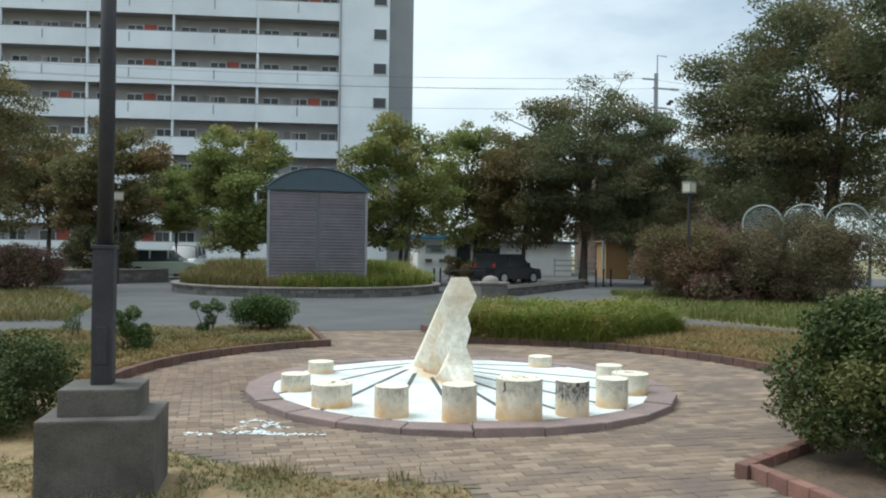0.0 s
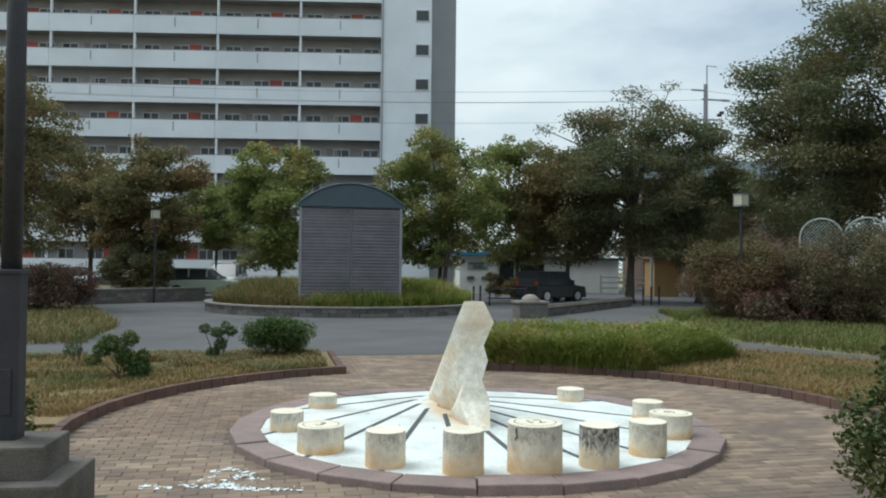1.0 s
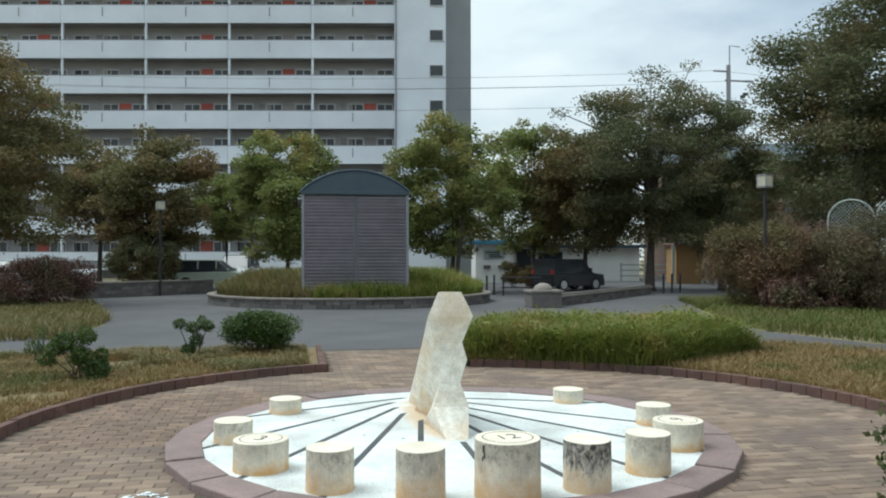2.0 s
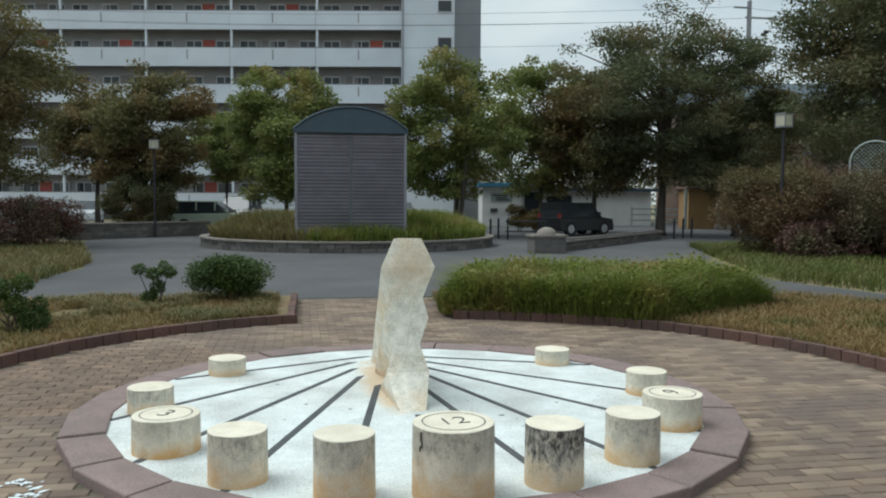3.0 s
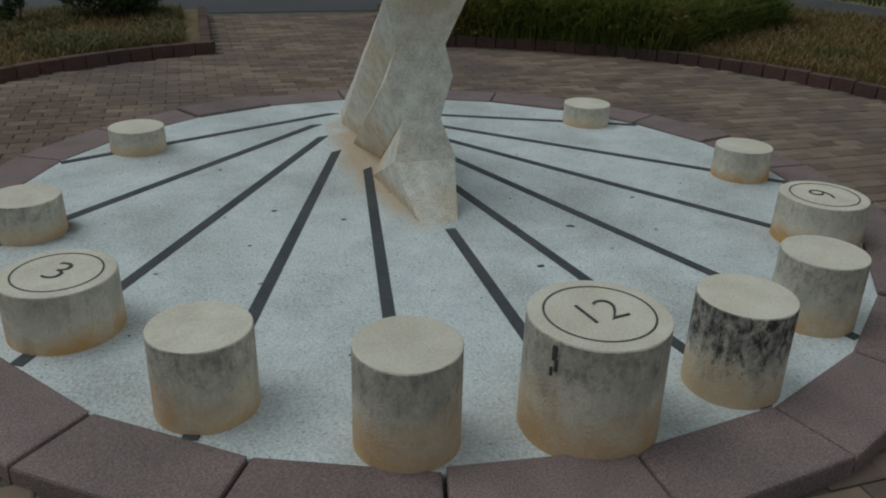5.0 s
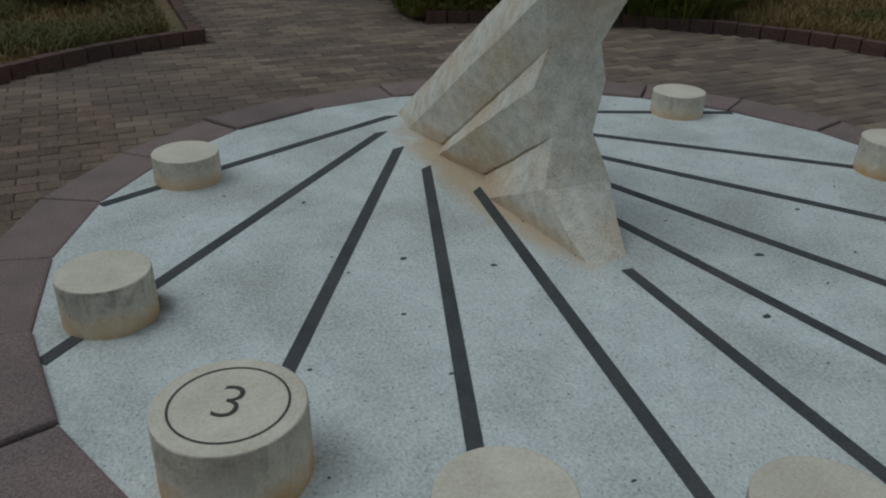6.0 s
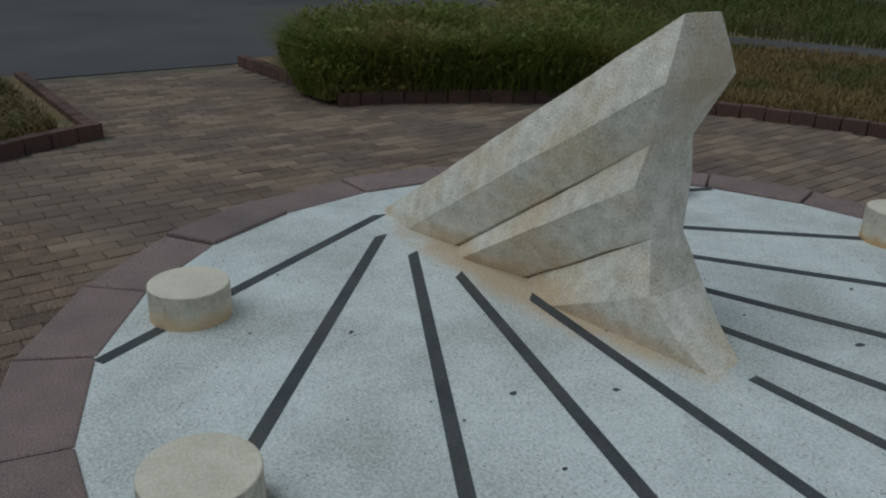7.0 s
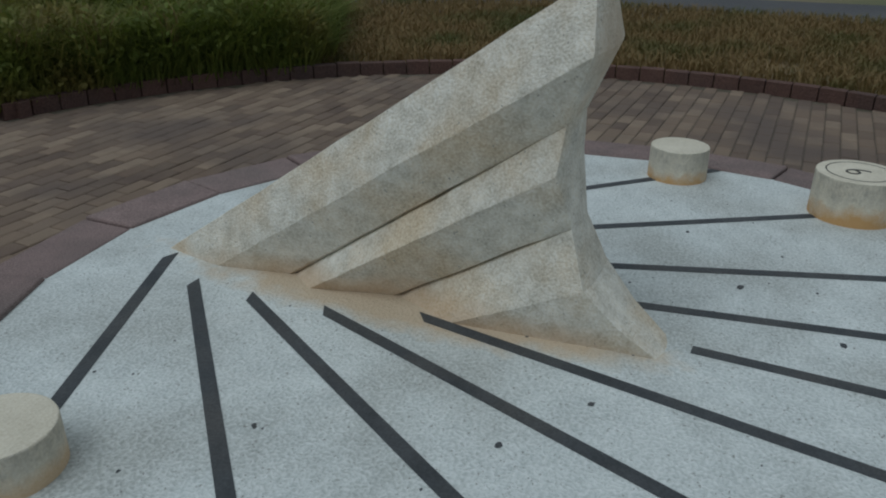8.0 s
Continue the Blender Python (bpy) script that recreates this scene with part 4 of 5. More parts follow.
p = scatter(lambda x, y: (arc_r(x, y) > CR + 0.02) & (x < -1.2) & (arc_r(x, y) < 9), -7.5, -1.2, -7.6, 0.6, 46000)
p = p[patchy(p, 1.6, -0.12)]
p = p[(np.abs(p[:, 0] + 3.56) > 0.42) | (np.abs(p[:, 1] + 3.36) > 0.40)]
west = np.degrees(np.arctan2(p[:, 1] - CY, p[:, 0] - CX)) % 360 < 211.5
stuff("dry_grass", blades(p, np.where(west, 0.016, 0.010), 0.045, 2.2, 0.005), L["dry"], "matted dry straw round the lamp pedestal")
p = np.concatenate([np.array(c) + RNG.normal(size=(n_, 2)) * s for c, n_, s in (((-2.45, -3.32), 160, 0.14), ((-1.6, -3.75), 60, 0.12), ((-3.3, -3.9), 300, 0.16), ((-3.9, -3.85), 200, 0.12))])
p = p[(np.abs(p[:, 0] + 3.56) > 0.40) | (np.abs(p[:, 1] + 3.36) > 0.37)]
stuff("grass_tufts", blades(p, np.full(len(p), 0.01), 0.10, 0.8, 0.004), L["mixed"], "green weeds sprouting at the pedestal foot")


# ---- shrubs and trees ----
def shrub(x, y, clumps, leaf, count, material, label, category="shrub", stems=6, z=0.0, flat=0.3, group=""):
    """A shrub: bare stems out of the ground and a crown of single leaves in uneven clumps."""
    t = thing("shrub", pose(x, y, z), label, category, group)
    for i in range(stems):
        bm = bmesh.new()
        c = clumps[i % len(clumps)]
        a_ = i * 2.4
        foot = Vector((0.08 * math.cos(a_), 0.08 * math.sin(a_), -0.03))
        top = Vector((c[0] + c[3] * 0.4 * math.cos(a_), c[1] + c[3] * 0.4 * math.sin(a_), c[2] + c[4] * 0.3))
        r = 0.012 + 0.012 * c[3]
        tube(bm, [foot, foot.lerp(top, 0.45) + Vector((0.03, -0.02, 0.04)), top], [r, r * 0.7, r * 0.3], 6)
        part("stem", bm, M["bark"], t)
    pts = clump_points(clumps, count)
    pts = pts[pts[:, 2] > 0.02]
    part("crown", quads_mesh("crown", leaves(pts, leaf, flat, 0.9), material), None, t)
    return t


def blob(rx, ry, rz, zc, count, r, seed, squash=0.8):
    """Clumps in the skin and body of an ellipsoid, for shrubs and crowns."""
    g = np.random.default_rng(seed)
    res = []
    while len(res) < count:
        d = g.normal(size=3)
        d /= np.linalg.norm(d)
        u = g.uniform(0.25, 1.0) ** 0.5
        s = r * g.uniform(0.7, 1.35)
        res.append((d[0] * rx * u, d[1] * ry * u, zc + d[2] * rz * u, s, s * squash))
    return res


shrub(2.66, -4.22, [(a_, b_, max(0.22, c_), r_, s_) for a_, b_, c_, r_, s_ in blob(1.15, 0.95, 0.64, 0.70, 56, 0.32, 3)], 0.05, 56000, L["laurel"],
      "dense glossy green laurel shrub in a brick bed", stems=9)
shrub(4.0, -3.9, blob(1.1, 1.0, 0.75, 1.0, 34, 0.38, 4), 0.065, 34000, L["laurel"], "tall dense green laurel shrub behind brick edging", stems=9)
shrub(-4.85, -0.95, blob(0.74, 0.80, 0.38, 0.47, 36, 0.24, 5), 0.042, 24000, L["laurel"], "low rounded green shrub beside the paving", stems=7)
shrub(-6.4, -0.2, blob(0.8, 0.7, 0.30, 0.38, 20, 0.24, 15), 0.05, 9000, L["laurel"], "low rounded green shrub on dry turf", stems=7)
shrub(-1.93, 6.35, blob(0.55, 0.40, 0.20, 0.48, 70, 0.20, 6), 0.038, 26000, L["hedge"], "clipped rounded dark green bush on the turf strip", stems=7)
shrub(-2.98, 5.95, [(0, 0, 0.56, 0.13, 0.10), (-0.22, 0.05, 0.62, 0.11, 0.09), (0.22, 0, 0.58, 0.12, 0.10), (0.05, 0, 0.36, 0.12, 0.12), (-0.08, 0.02, 0.20, 0.12, 0.12), (0.12, 0.1, 0.68, 0.08, 0.07)],
      0.034, 3200, L["hedge"], "small spindly shrub with a flat leafy top", stems=5)
shrub(-4.22, 3.80, [(-0.14, 0, 0.60, 0.17, 0.13), (0.12, 0.05, 0.66, 0.14, 0.12), (0.25, 0, 0.24, 0.19, 0.18), (-0.38, 0.1, 0.36, 0.12, 0.09), (0.05, 0, 0.42, 0.15, 0.14), (-0.25, 0, 0.50, 0.14, 0.10), (0.3, 0.05, 0.42, 0.10, 0.10)],
      0.036, 6500, L["hedge"], "ragged small shrub leaning over the kerb", stems=6)
shrub(-5.2, 5.5, [(0, 0, 0.35, 0.16, 0.12), (0.1, 0, 0.55, 0.10, 0.10)], 0.03, 700, L["hedge"], "thin young shrub on dry turf", stems=4)

shrub(-9.5, 19.9, blob(1.9, 1.4, 0.62, 0.80, 44, 0.48, 8), 0.07, 36000, L["red"], "reddish brown bush on the grass verge", stems=12)
shrub(-12.9, 18.2, blob(2.2, 1.6, 0.85, 1.0, 40, 0.5, 9), 0.085, 24000, L["red"], "reddish brown bush on the grass verge", stems=12)
shrub(13.0, 14.6, blob(2.0, 1.7, 1.15, 1.45, 60, 0.52, 10), 0.065, 60000, L["tan"], "large bush with reddish tan autumn leaves", stems=16)
shrub(15.4, 12.2, blob(2.3, 1.8, 1.25, 1.6, 60, 0.55, 11), 0.065, 60000, L["grey"], "large grey-green and tan bush below the trellis", stems=16)
shrub(14.0, 13.0, blob(2.6, 1.5, 0.5, 0.55, 34, 0.5, 12), 0.085, 22000, L["red"], "low purple-red growth under the large bushes", stems=10)
shrub(18.4, 9.2, blob(2.2, 2.0, 1.3, 1.5, 34, 0.6, 13), 0.11, 20000, L["grey"], "large grey-green bush beside the path", stems=14)
shrub(-7.75, 29.9, blob(1.6, 0.9, 0.9, 1.3, 30, 0.5, 14), 0.12, 17000, L["dark"], "dark straggling shrub behind the stone wall", stems=12)
shrub(10.4, 29.4, blob(1.0, 0.6, 0.5, 0.65, 16, 0.34, 16), 0.10, 6000, L["rust"], "low yellowish shrub by the gate", stems=6)
shrub(10.2, 33.2, blob(0.6, 0.5, 0.55, 0.75, 14, 0.3, 17), 0.10, 4500, L["rust"], "low rusty shrub by the gatehouse", stems=6)

p = scatter(lambda x, y: (x > 8.85 + 0.36 * np.maximum(0, y - 9.5)) & (x > 8.85 + 0.45 * np.maximum(0, 8.7 - y)) & (x < 18), 8.8, 18, 3.6, 19.5, 30000)
stuff("verge_grass", blades(p, np.full(len(p), -0.03), 0.30, 0.7, 0.010), L["verge"], "rough green grass verge in front of bushes")
p = scatter(lambda x, y: (x < -5.75) & (y > 9.6 - 0.85 * (x + 7.4)) & (x < -6.2 - (y - 15.5) * 0.28), -17, -5.7, 9.5, 21, 30000)
stuff("verge_grass", blades(p, np.full(len(p), -0.03), 0.30, 0.5, 0.012), L["mixed"], "rough yellow-green grass verge below the red bushes")


def tree(x, y, height, crown_r, crown_z0, trunk_r, material, seed, label, leaf=0.165, count=34000, clumps=120, stems=1, group="park trees", squash=0.68):
    """A tree: tapered trunk, limbs to every third clump and a leafy crown with gaps."""
    g = np.random.default_rng(seed)
    t = thing("tree", pose(x, y, -0.03), label, "tree", group)
    zc, rz = (height + crown_z0) / 2, (height - crown_z0) / 2
    res = []
    for i in range(clumps):
        d = g.normal(size=3)
        d /= np.linalg.norm(d)
        u = g.uniform(0.10, 1.0) ** 0.42
        lump = 1 + 0.30 * noise.noise(Vector((d[0] * 1.7 + seed, d[1] * 1.7, d[2] * 1.7)))
        s = crown_r * g.uniform(0.13, 0.27)
        taper = 1.0 if d[2] > 0 else 0.92
        res.append((d[0] * (crown_r - s * 0.7) * u * lump * taper, d[1] * (crown_r - s * 0.7) * u * lump * taper, zc + d[2] * (rz - s * 0.4) * u * lump, s, s * squash))
    bm = bmesh.new()
    forks = []
    for k_ in range(stems):
        a_ = k_ * 2.2 + seed
        off = Vector((math.cos(a_), math.sin(a_), 0)) * (0.30 * (stems > 1))
        lean = Vector((math.cos(a_), math.sin(a_), 0)) * crown_r * (0.26 if stems > 1 else 0.05)
        fork = off + lean * 0.5 + Vector((0, 0, max(crown_z0 * 0.9, 1.1)))
        top = off + lean + Vector((0, 0, zc + rz * 0.35))
        tube(bm, [off * 0.8, off + Vector((0, 0, 0.25)), fork, fork.lerp(top, 0.55) + Vector((0.1, -0.08, 0)), top],
             [trunk_r * 1.35, trunk_r, trunk_r * 0.78, trunk_r * 0.45, trunk_r * 0.15], 9)
        forks.append((fork, top))
    part("trunk", bm, M["bark"], t, smooth=True)
    for i, c in enumerate(res[::9]):
        bm = bmesh.new()
        fork, top = forks[i % len(forks)]
        end = Vector(c[:3])
        s0 = fork.lerp(top, min(0.75, 0.1 + 0.6 * g.uniform()))
        mid = s0.lerp(end, 0.5) + Vector((g.normal() * 0.1, g.normal() * 0.1, 0.12 * (end - s0).length))
        tube(bm, [s0, mid, end], [trunk_r * 0.34, trunk_r * 0.2, trunk_r * 0.06], 5)
        part("limb", bm, M["bark"], t)
    part("crown", quads_mesh("crown", leaves(clump_points(res, count, 0.8), leaf, 0.45, 1.0), material), None, t)
    return t


OLIVE = "rounded tree with yellowing green leaves"
DARK = "broad dark green spreading tree"
RUST = "spreading tree with rusty green autumn leaves"
tree(-11.9, 22.4, 9.2, 4.6, 1.3, 0.17, L["rust"], 21, RUST, count=62000, clumps=100, leaf=0.13, squash=0.45)
tree(-17.5, 26.0, 9.5, 4.5, 1.8, 0.18, L["rust"], 29, RUST, count=20000)
tree(-7.7, 32.0, 7.9, 3.3, 1.1, 0.14, L["rust"], 22, "rounded tree with rusty olive leaves")
tree(-1.35, 28.7, 7.7, 3.1, 1.1, 0.12, L["olive"], 23, OLIVE)
tree(5.7, 28.1, 8.1, 3.3, 1.1, 0.13, L["olive"], 24, OLIVE, stems=2)
tree(11.0, 32.4, 9.4, 3.2, 1.4, 0.13, L["olive"], 25, OLIVE)
tree(15.3, 27.7, 10.8, 5.1, 1.4, 0.24, L["dark"], 26, DARK, count=56000, clumps=140, leaf=0.14, squash=0.45)
tree(13.2, 30.4, 8.4, 3.7, 1.5, 0.15, L["rust"], 27, "lower tree with rusty green leaves")
tree(18.7, 27.2, 9.0, 4.0, 1.2, 0.17, L["dark"], 28, DARK, count=32000, clumps=80, leaf=0.14, squash=0.45)
tree(18.9, 16.4, 11.6, 5.3, 2.6, 0.20, L["dark"], 30, "tall spreading tree with several slender stems", count=90000, clumps=170, stems=4, leaf=0.135, squash=0.42)
tree(19.3, 9.4, 12.4, 4.9, 2.2, 0.20, L["dark"], 31, DARK, count=70000, clumps=150, leaf=0.14, squash=0.45)
tree(25.5, 27.0, 8.2, 4.0, 1.0, 0.18, L["dark"], 32, DARK, count=18000)
tree(23.5, 34.5, 8.0, 4.2, 1.4, 0.18, L["dark"], 33, DARK, count=15000)
tree(31.0, 24.0, 8.8, 4.4, 1.0, 0.18, L["dark"], 34, DARK, count=9000)
tree(-25.0, 31.0, 9.0, 4.5, 1.6, 0.18, L["rust"], 35, RUST, count=8000)

tree(-11.0, 37.0, 7.0, 3.2, 2.2, 0.14, L["rust"], 39, "rounded tree with rusty olive leaves", count=20000)
tree(-4.6, 37.6, 6.4, 2.4, 2.3, 0.12, L["olive"], 40, OLIVE, count=16000)
tree(13.5, 47.5, 8.5, 4.6, 1.0, 0.2, L["dark"], 36, DARK, count=9000)
tree(20.0, 47.0, 8.0, 4.6, 1.0, 0.2, L["dark"], 37, DARK, count=9000)
tree(26.5, 44.0, 8.0, 4.6, 1.0, 0.2, L["dark"], 38, DARK, count=9000)

cl = []
for i in range(150):
    a_ = radians(-75 + i)
    rr = 95 + 18 * noise.noise(Vector((i * 0.3, 0, 0)))
    cl.append((rr * math.sin(a_), rr * math.cos(a_), 2.6 + 1.0 * math.sin(i * 1.3), 3.8, 3.4))
stuff("far_woods", leaves(clump_points(cl, 26000), 0.55, 0.3), L["dark"], "distant band of dark trees", "woods")


# ---- planted island with the louvred enclosure ----
IX, IY, IR = 0.9, 22.1, 4.95
IAX, IAY, GROW = far_place(IX, IY)
island = tagged(part("planter_island", slab([(IAX + (IR * GROW - 0.1) * math.cos(a_), IAY + (IR * GROW - 0.1) * math.sin(a_)) for a_ in np.linspace(0, math.tau, 64, endpoint=False)], -0.02, 0.27), M["earth"]),
                "round planted island with a low stone wall", "planter", kind="structure")
stone = shared("wall_stone", boxed(0, 0, 0, 0.50, 0.22, 0.145, 0, 0.012), M["granite"])
coping = shared("coping_stone", boxed(0, 0, 0, 0.645, 0.32, 0.065, 0, 0.012), M["cap"])
for course in range(2):
    for i in range(66):
        a_ = 180 + (i + 0.5 * course) * 360 / 66
        ob = part("wall_stone", stone, None, island)
        ob.matrix_world = pose(IAX + IR * GROW * math.cos(radians(a_)), IAY + IR * GROW * math.sin(radians(a_)), 0.055 + 0.15 * course, 0, 0, a_ + 90)
for i in range(52):
    a_ = i * 360 / 52
    ob = part("coping_stone", coping, None, island)
    ob.matrix_world = pose(IAX + IR * GROW * math.cos(radians(a_)), IAY + IR * GROW * math.sin(radians(a_)), 0.318, 0, 0, a_ + 90)

SX0, SX1, SY, SZ = -0.99, 2.39, 18.15, 3.60
shed = thing("louvred_enclosure", pose((SX0 + SX1) / 2, SY, 0.27, 0, 0, -2), "grey louvred metal enclosure with an arched blue-grey roof", "enclosure")
SW, SH, SD = SX1 - SX0, SZ - 0.27, 2.2
part("core", boxed(0, SD / 2 + 0.09, SH / 2, SW - 0.12, SD - 0.12, SH), M["grey_and_shade"], shed)
for sx in (-1, 1):
    part("corner_post", boxed(sx * (SW / 2 - 0.04), 0.03, SH / 2, 0.085, 0.10, SH, 0, 0.008), M["frame"], shed)
part("mullion", boxed(0, 0.03, SH / 2, 0.045, 0.07, SH, 0, 0.006), M["wire"], shed)
bm = boxed(0, 0, 0, SW / 2 - 0.11, 0.012, 0.112)
slat_mesh = shared("slat", bm, M["slat"])
for i in range(int(SH / 0.108)):
    for sx in (-1, 1):
        ob = part("slat", slat_mesh, None, shed)
        ob.matrix_basis = pose(sx * (SW / 4 - 0.02), 0.03, 0.06 + i * 0.108, 38, 0, 0)
part("eaves_beam", boxed(0, 0.02, SH + 0.03, SW + 0.06, 0.16, 0.10, 0, 0.01), M["slate_roof"], shed)
bm = bmesh.new()
rise, segs = 0.68, 20
half_w = SW / 2 + 0.04
rad = (half_w ** 2 + rise ** 2) / (2 * rise)
arch = []
for i in range(segs + 1):
    x = -half_w + 2 * half_w * i / segs
    arch.append((x, math.sqrt(rad ** 2 - x ** 2) - rad + rise))
f0 = [bm.verts.new((x, -0.02, SH + 0.08 + z)) for x, z in arch]
f1 = [bm.verts.new((x, SD, SH + 0.08 + z)) for x, z in arch]
bm.faces.new(f0[::-1])
bm.faces.new(f1)
for i in range(segs):
    bm.faces.new((f0[i], f0[i + 1], f1[i + 1], f1[i]))
bm.faces.new((f0[0], f1[0], f1[-1], f0[-1]))
bmesh.ops.recalc_face_normals(bm, faces=bm.faces)
roof = part("arched_roof", bm, M["slate_roof"], shed, "arched blue-grey sheet-metal roof")
bm = bmesh.new()
tube(bm, [(x, -0.04, SH + 0.08 + z) for x, z in arch], [0.035] * (segs + 1), 6)
part("verge_trim", bm, M["slate_roof"], roof)

p = scatter(lambda x, y: (np.hypot(x - IX, y - IY) < IR - 0.2) & ~((x > SX0 - 0.05) & (x < SX1 + 0.05) & (y > SY - 0.15) & (y < SY + 2.5)), IX - IR, IX + IR, IY - IR, IY + 2, 40000)
left_part = p[:, 0] < -0.9 + 0.8 * np.array([noise.noise(Vector((x, y, 1))) for x, y in p])
rise_in = np.clip((IR - np.hypot(p[:, 0] - IX, p[:, 1] - IY)) / 1.4, 0.25, 1)
hh = (0.38 + 0.62 * rise_in)[:, None]
stuff("island_grass", blades(p[left_part], np.full(left_part.sum(), 0.26), hh[left_part], 0.45, 0.016), L["mixed"], "yellowing tall weeds on the planted island")
stuff("island_grass", blades(p[~left_part], np.full((~left_part).sum(), 0.26), hh[~left_part], 0.45, 0.016), L["lush"], "tall green weeds on the planted island")


# ---- low stone walls ----
def stone_wall(x0, y0, x1, y1, tall, label):
    (x0, y0, _), (x1, y1, _) = far_place(x0, y0), far_place(x1, y1)
    n_ = max(2, int(math.hypot(x1 - x0, y1 - y0) / 0.49))
    turn = math.degrees(math.atan2(y1 - y0, x1 - x0))
    root = tagged(part("stone_wall", boxed(0, 0, tall / 2 - 0.03, math.hypot(x1 - x0, y1 - y0), 0.16, tall - 0.04), M["granite"]), label, "wall", kind="structure")
    root.matrix_world = pose((x0 + x1) / 2, (y0 + y1) / 2, 0, 0, 0, turn)
    for course in range(int(tall / 0.155)):
        for i in range(n_):
            u = (i + 0.5 + 0.5 * (course % 2)) / (n_ + 0.5)
            ob = part("wall_stone", stone, None, root)
            ob.matrix_parent_inverse = root.matrix_world.inverted()
            ob.matrix_basis = pose(x0 + (x1 - x0) * u, y0 + (y1 - y0) * u, 0.05 + 0.155 * course, 0, 0, turn + random.uniform(-1.5, 1.5))
    for i in range(int(n_ * 0.8)):
        u = (i + 0.5) / int(n_ * 0.8)
        ob = part("coping_stone", coping, None, root)
        ob.matrix_parent_inverse = root.matrix_world.inverted()
        ob.matrix_basis = pose(x0 + (x1 - x0) * u, y0 + (y1 - y0) * u, 0.05 + 0.155 * int(tall / 0.155) - 0.04, 0, 0, turn)


stone_wall(-9.4, 25.6, -4.7, 29.6, 0.62, "low dark stone retaining wall beside the car park")
stone_wall(7.2, 17.4, 13.9, 24.8, 0.46, "low rough stone wall along the path")
pier = thing("stone_pier", pose(6.5, 16.9, -0.02), "squat stone pier with a domed cap at the wall's end", "pier")
part("pier_block", boxed(0, 0, 0.24, 0.98, 0.8, 0.48, 0, 0.03), M["granite"], pier)
part("pier_slab", boxed(0, 0, 0.515, 1.08, 0.9, 0.08, 0, 0.02), M["cap"], pier)
bm = bmesh.new()
bmesh.ops.create_uvsphere(bm, u_segments=20, v_segments=10, radius=0.30, matrix=Matrix.Translation((0, 0, 0.55)) @ Matrix.Diagonal((1, 1, 0.75, 1)))
part("domed_cap", bm, M["cap"], pier, smooth=True)


# ---- park lamps, trellis, bollards ----
def box_lamp(x, y, label):
    t = thing("park_lamp", pose(x, y, -0.02), label, "lamp post", "park lamps")
    bm = bmesh.new()
    tube(bm, [(0, 0, 0), (0, 0, 3.58)], [0.045, 0.04], 10)
    part("post", bm, M["pole"], t)
    part("lantern", boxed(0, 0, 3.76, 0.30, 0.30, 0.30, 20, 0.015), M["lamp_glass"], t, "milky square lantern")
    part("lantern_cap", boxed(0, 0, 3.925, 0.34, 0.34, 0.035, 20, 0.01), M["frame"], t)
    bm = bmesh.new()
    for i in range(4):
        a_ = radians(20 + 45 + 90 * i)
        box(bm, 0.214 * math.cos(a_), 0.214 * math.sin(a_), 3.76, 0.02, 0.02, 0.32, 20)
    box(bm, 0, 0, 3.59, 0.32, 0.32, 0.04, 20)
    part("lantern_frame", bm, M["frame"], t)


box_lamp(-6.6, 27.6, "park lamp with a square milky lantern before a tree")
box_lamp(12.0, 13.4, "park lamp with a square milky lantern above bushes")

tr = thing("trellis_fence", pose(14.95, 13.6, 0, 0, 0, -48), "white trellis fence with a row of arched tops", "fence")
for k_ in range(5):
    x0 = 1.28 * k_
    bm = bmesh.new()
    ring = [(x0 + 0.62 * math.cos(a_), 0, 2.68 + 0.58 * math.sin(a_)) for a_ in np.linspace(0, math.pi, 15)]
    tube(bm, [(x0 + 0.62, 0, 0)] + ring + [(x0 - 0.62, 0, 0)], [0.03] * 17, 6)
    part("arch_frame", bm, M["trellis"], tr)
    bm = bmesh.new()
    for s in (-1, 1):
        for j in range(-14, 15):
            seg = []
            for u in np.linspace(-1.2, 1.2, 25):
                px, pz = j * 0.11 + u * s, 2.68 + u
                if -0.6 <= px <= 0.6 and 2.0 <= pz <= 2.68 + 0.58 * math.sqrt(max(0, 1 - (px / 0.62) ** 2)):
                    seg.append((x0 + px, 0.01 * s, pz))
            if len(seg) > 1:
                tube(bm, [seg[0], seg[-1]], [0.007, 0.007], 4)
    part("lattice", bm, M["trellis"], tr)

for x, y in ((6.6, 24.5), (7.2, 25.6), (14.6, 24.9), (15.2, 25.3), (15.8, 25.7)):
    t = thing("bollard", pose(x, y, -0.02), "short dark metal bollard beside the path", "bollard", "bollards")
    bm = bmesh.new()
    drum(bm, 0, 0, 0, 0.78, 0.045, 0.045, 12)
    part("shaft", bm, M["pole"], t)
    bm = bmesh.new()
    drum(bm, 0, 0, 0.78, 0.86, 0.055, 0.03, 12)
    part("cap", bm, M["pole"], t)
rail = thing("hand_rail", pose(8.0, 24.4, -0.02, 0, 0, -12), "dark tubular hand rail beside the road", "railing")
for z in (0.35, 0.75):
    bm = bmesh.new()
    tube(bm, [(-0.8, 0, z), (0.9, 0, z)], [0.025, 0.025], 8)
    part("bar", bm, M["pole"], rail)
for x in (-0.7, 0.8):
    bm = bmesh.new()
    tube(bm, [(x, 0, 0), (x, 0, 0.85)], [0.035, 0.035], 8)
    part("stanchion", bm, M["pole"], rail)


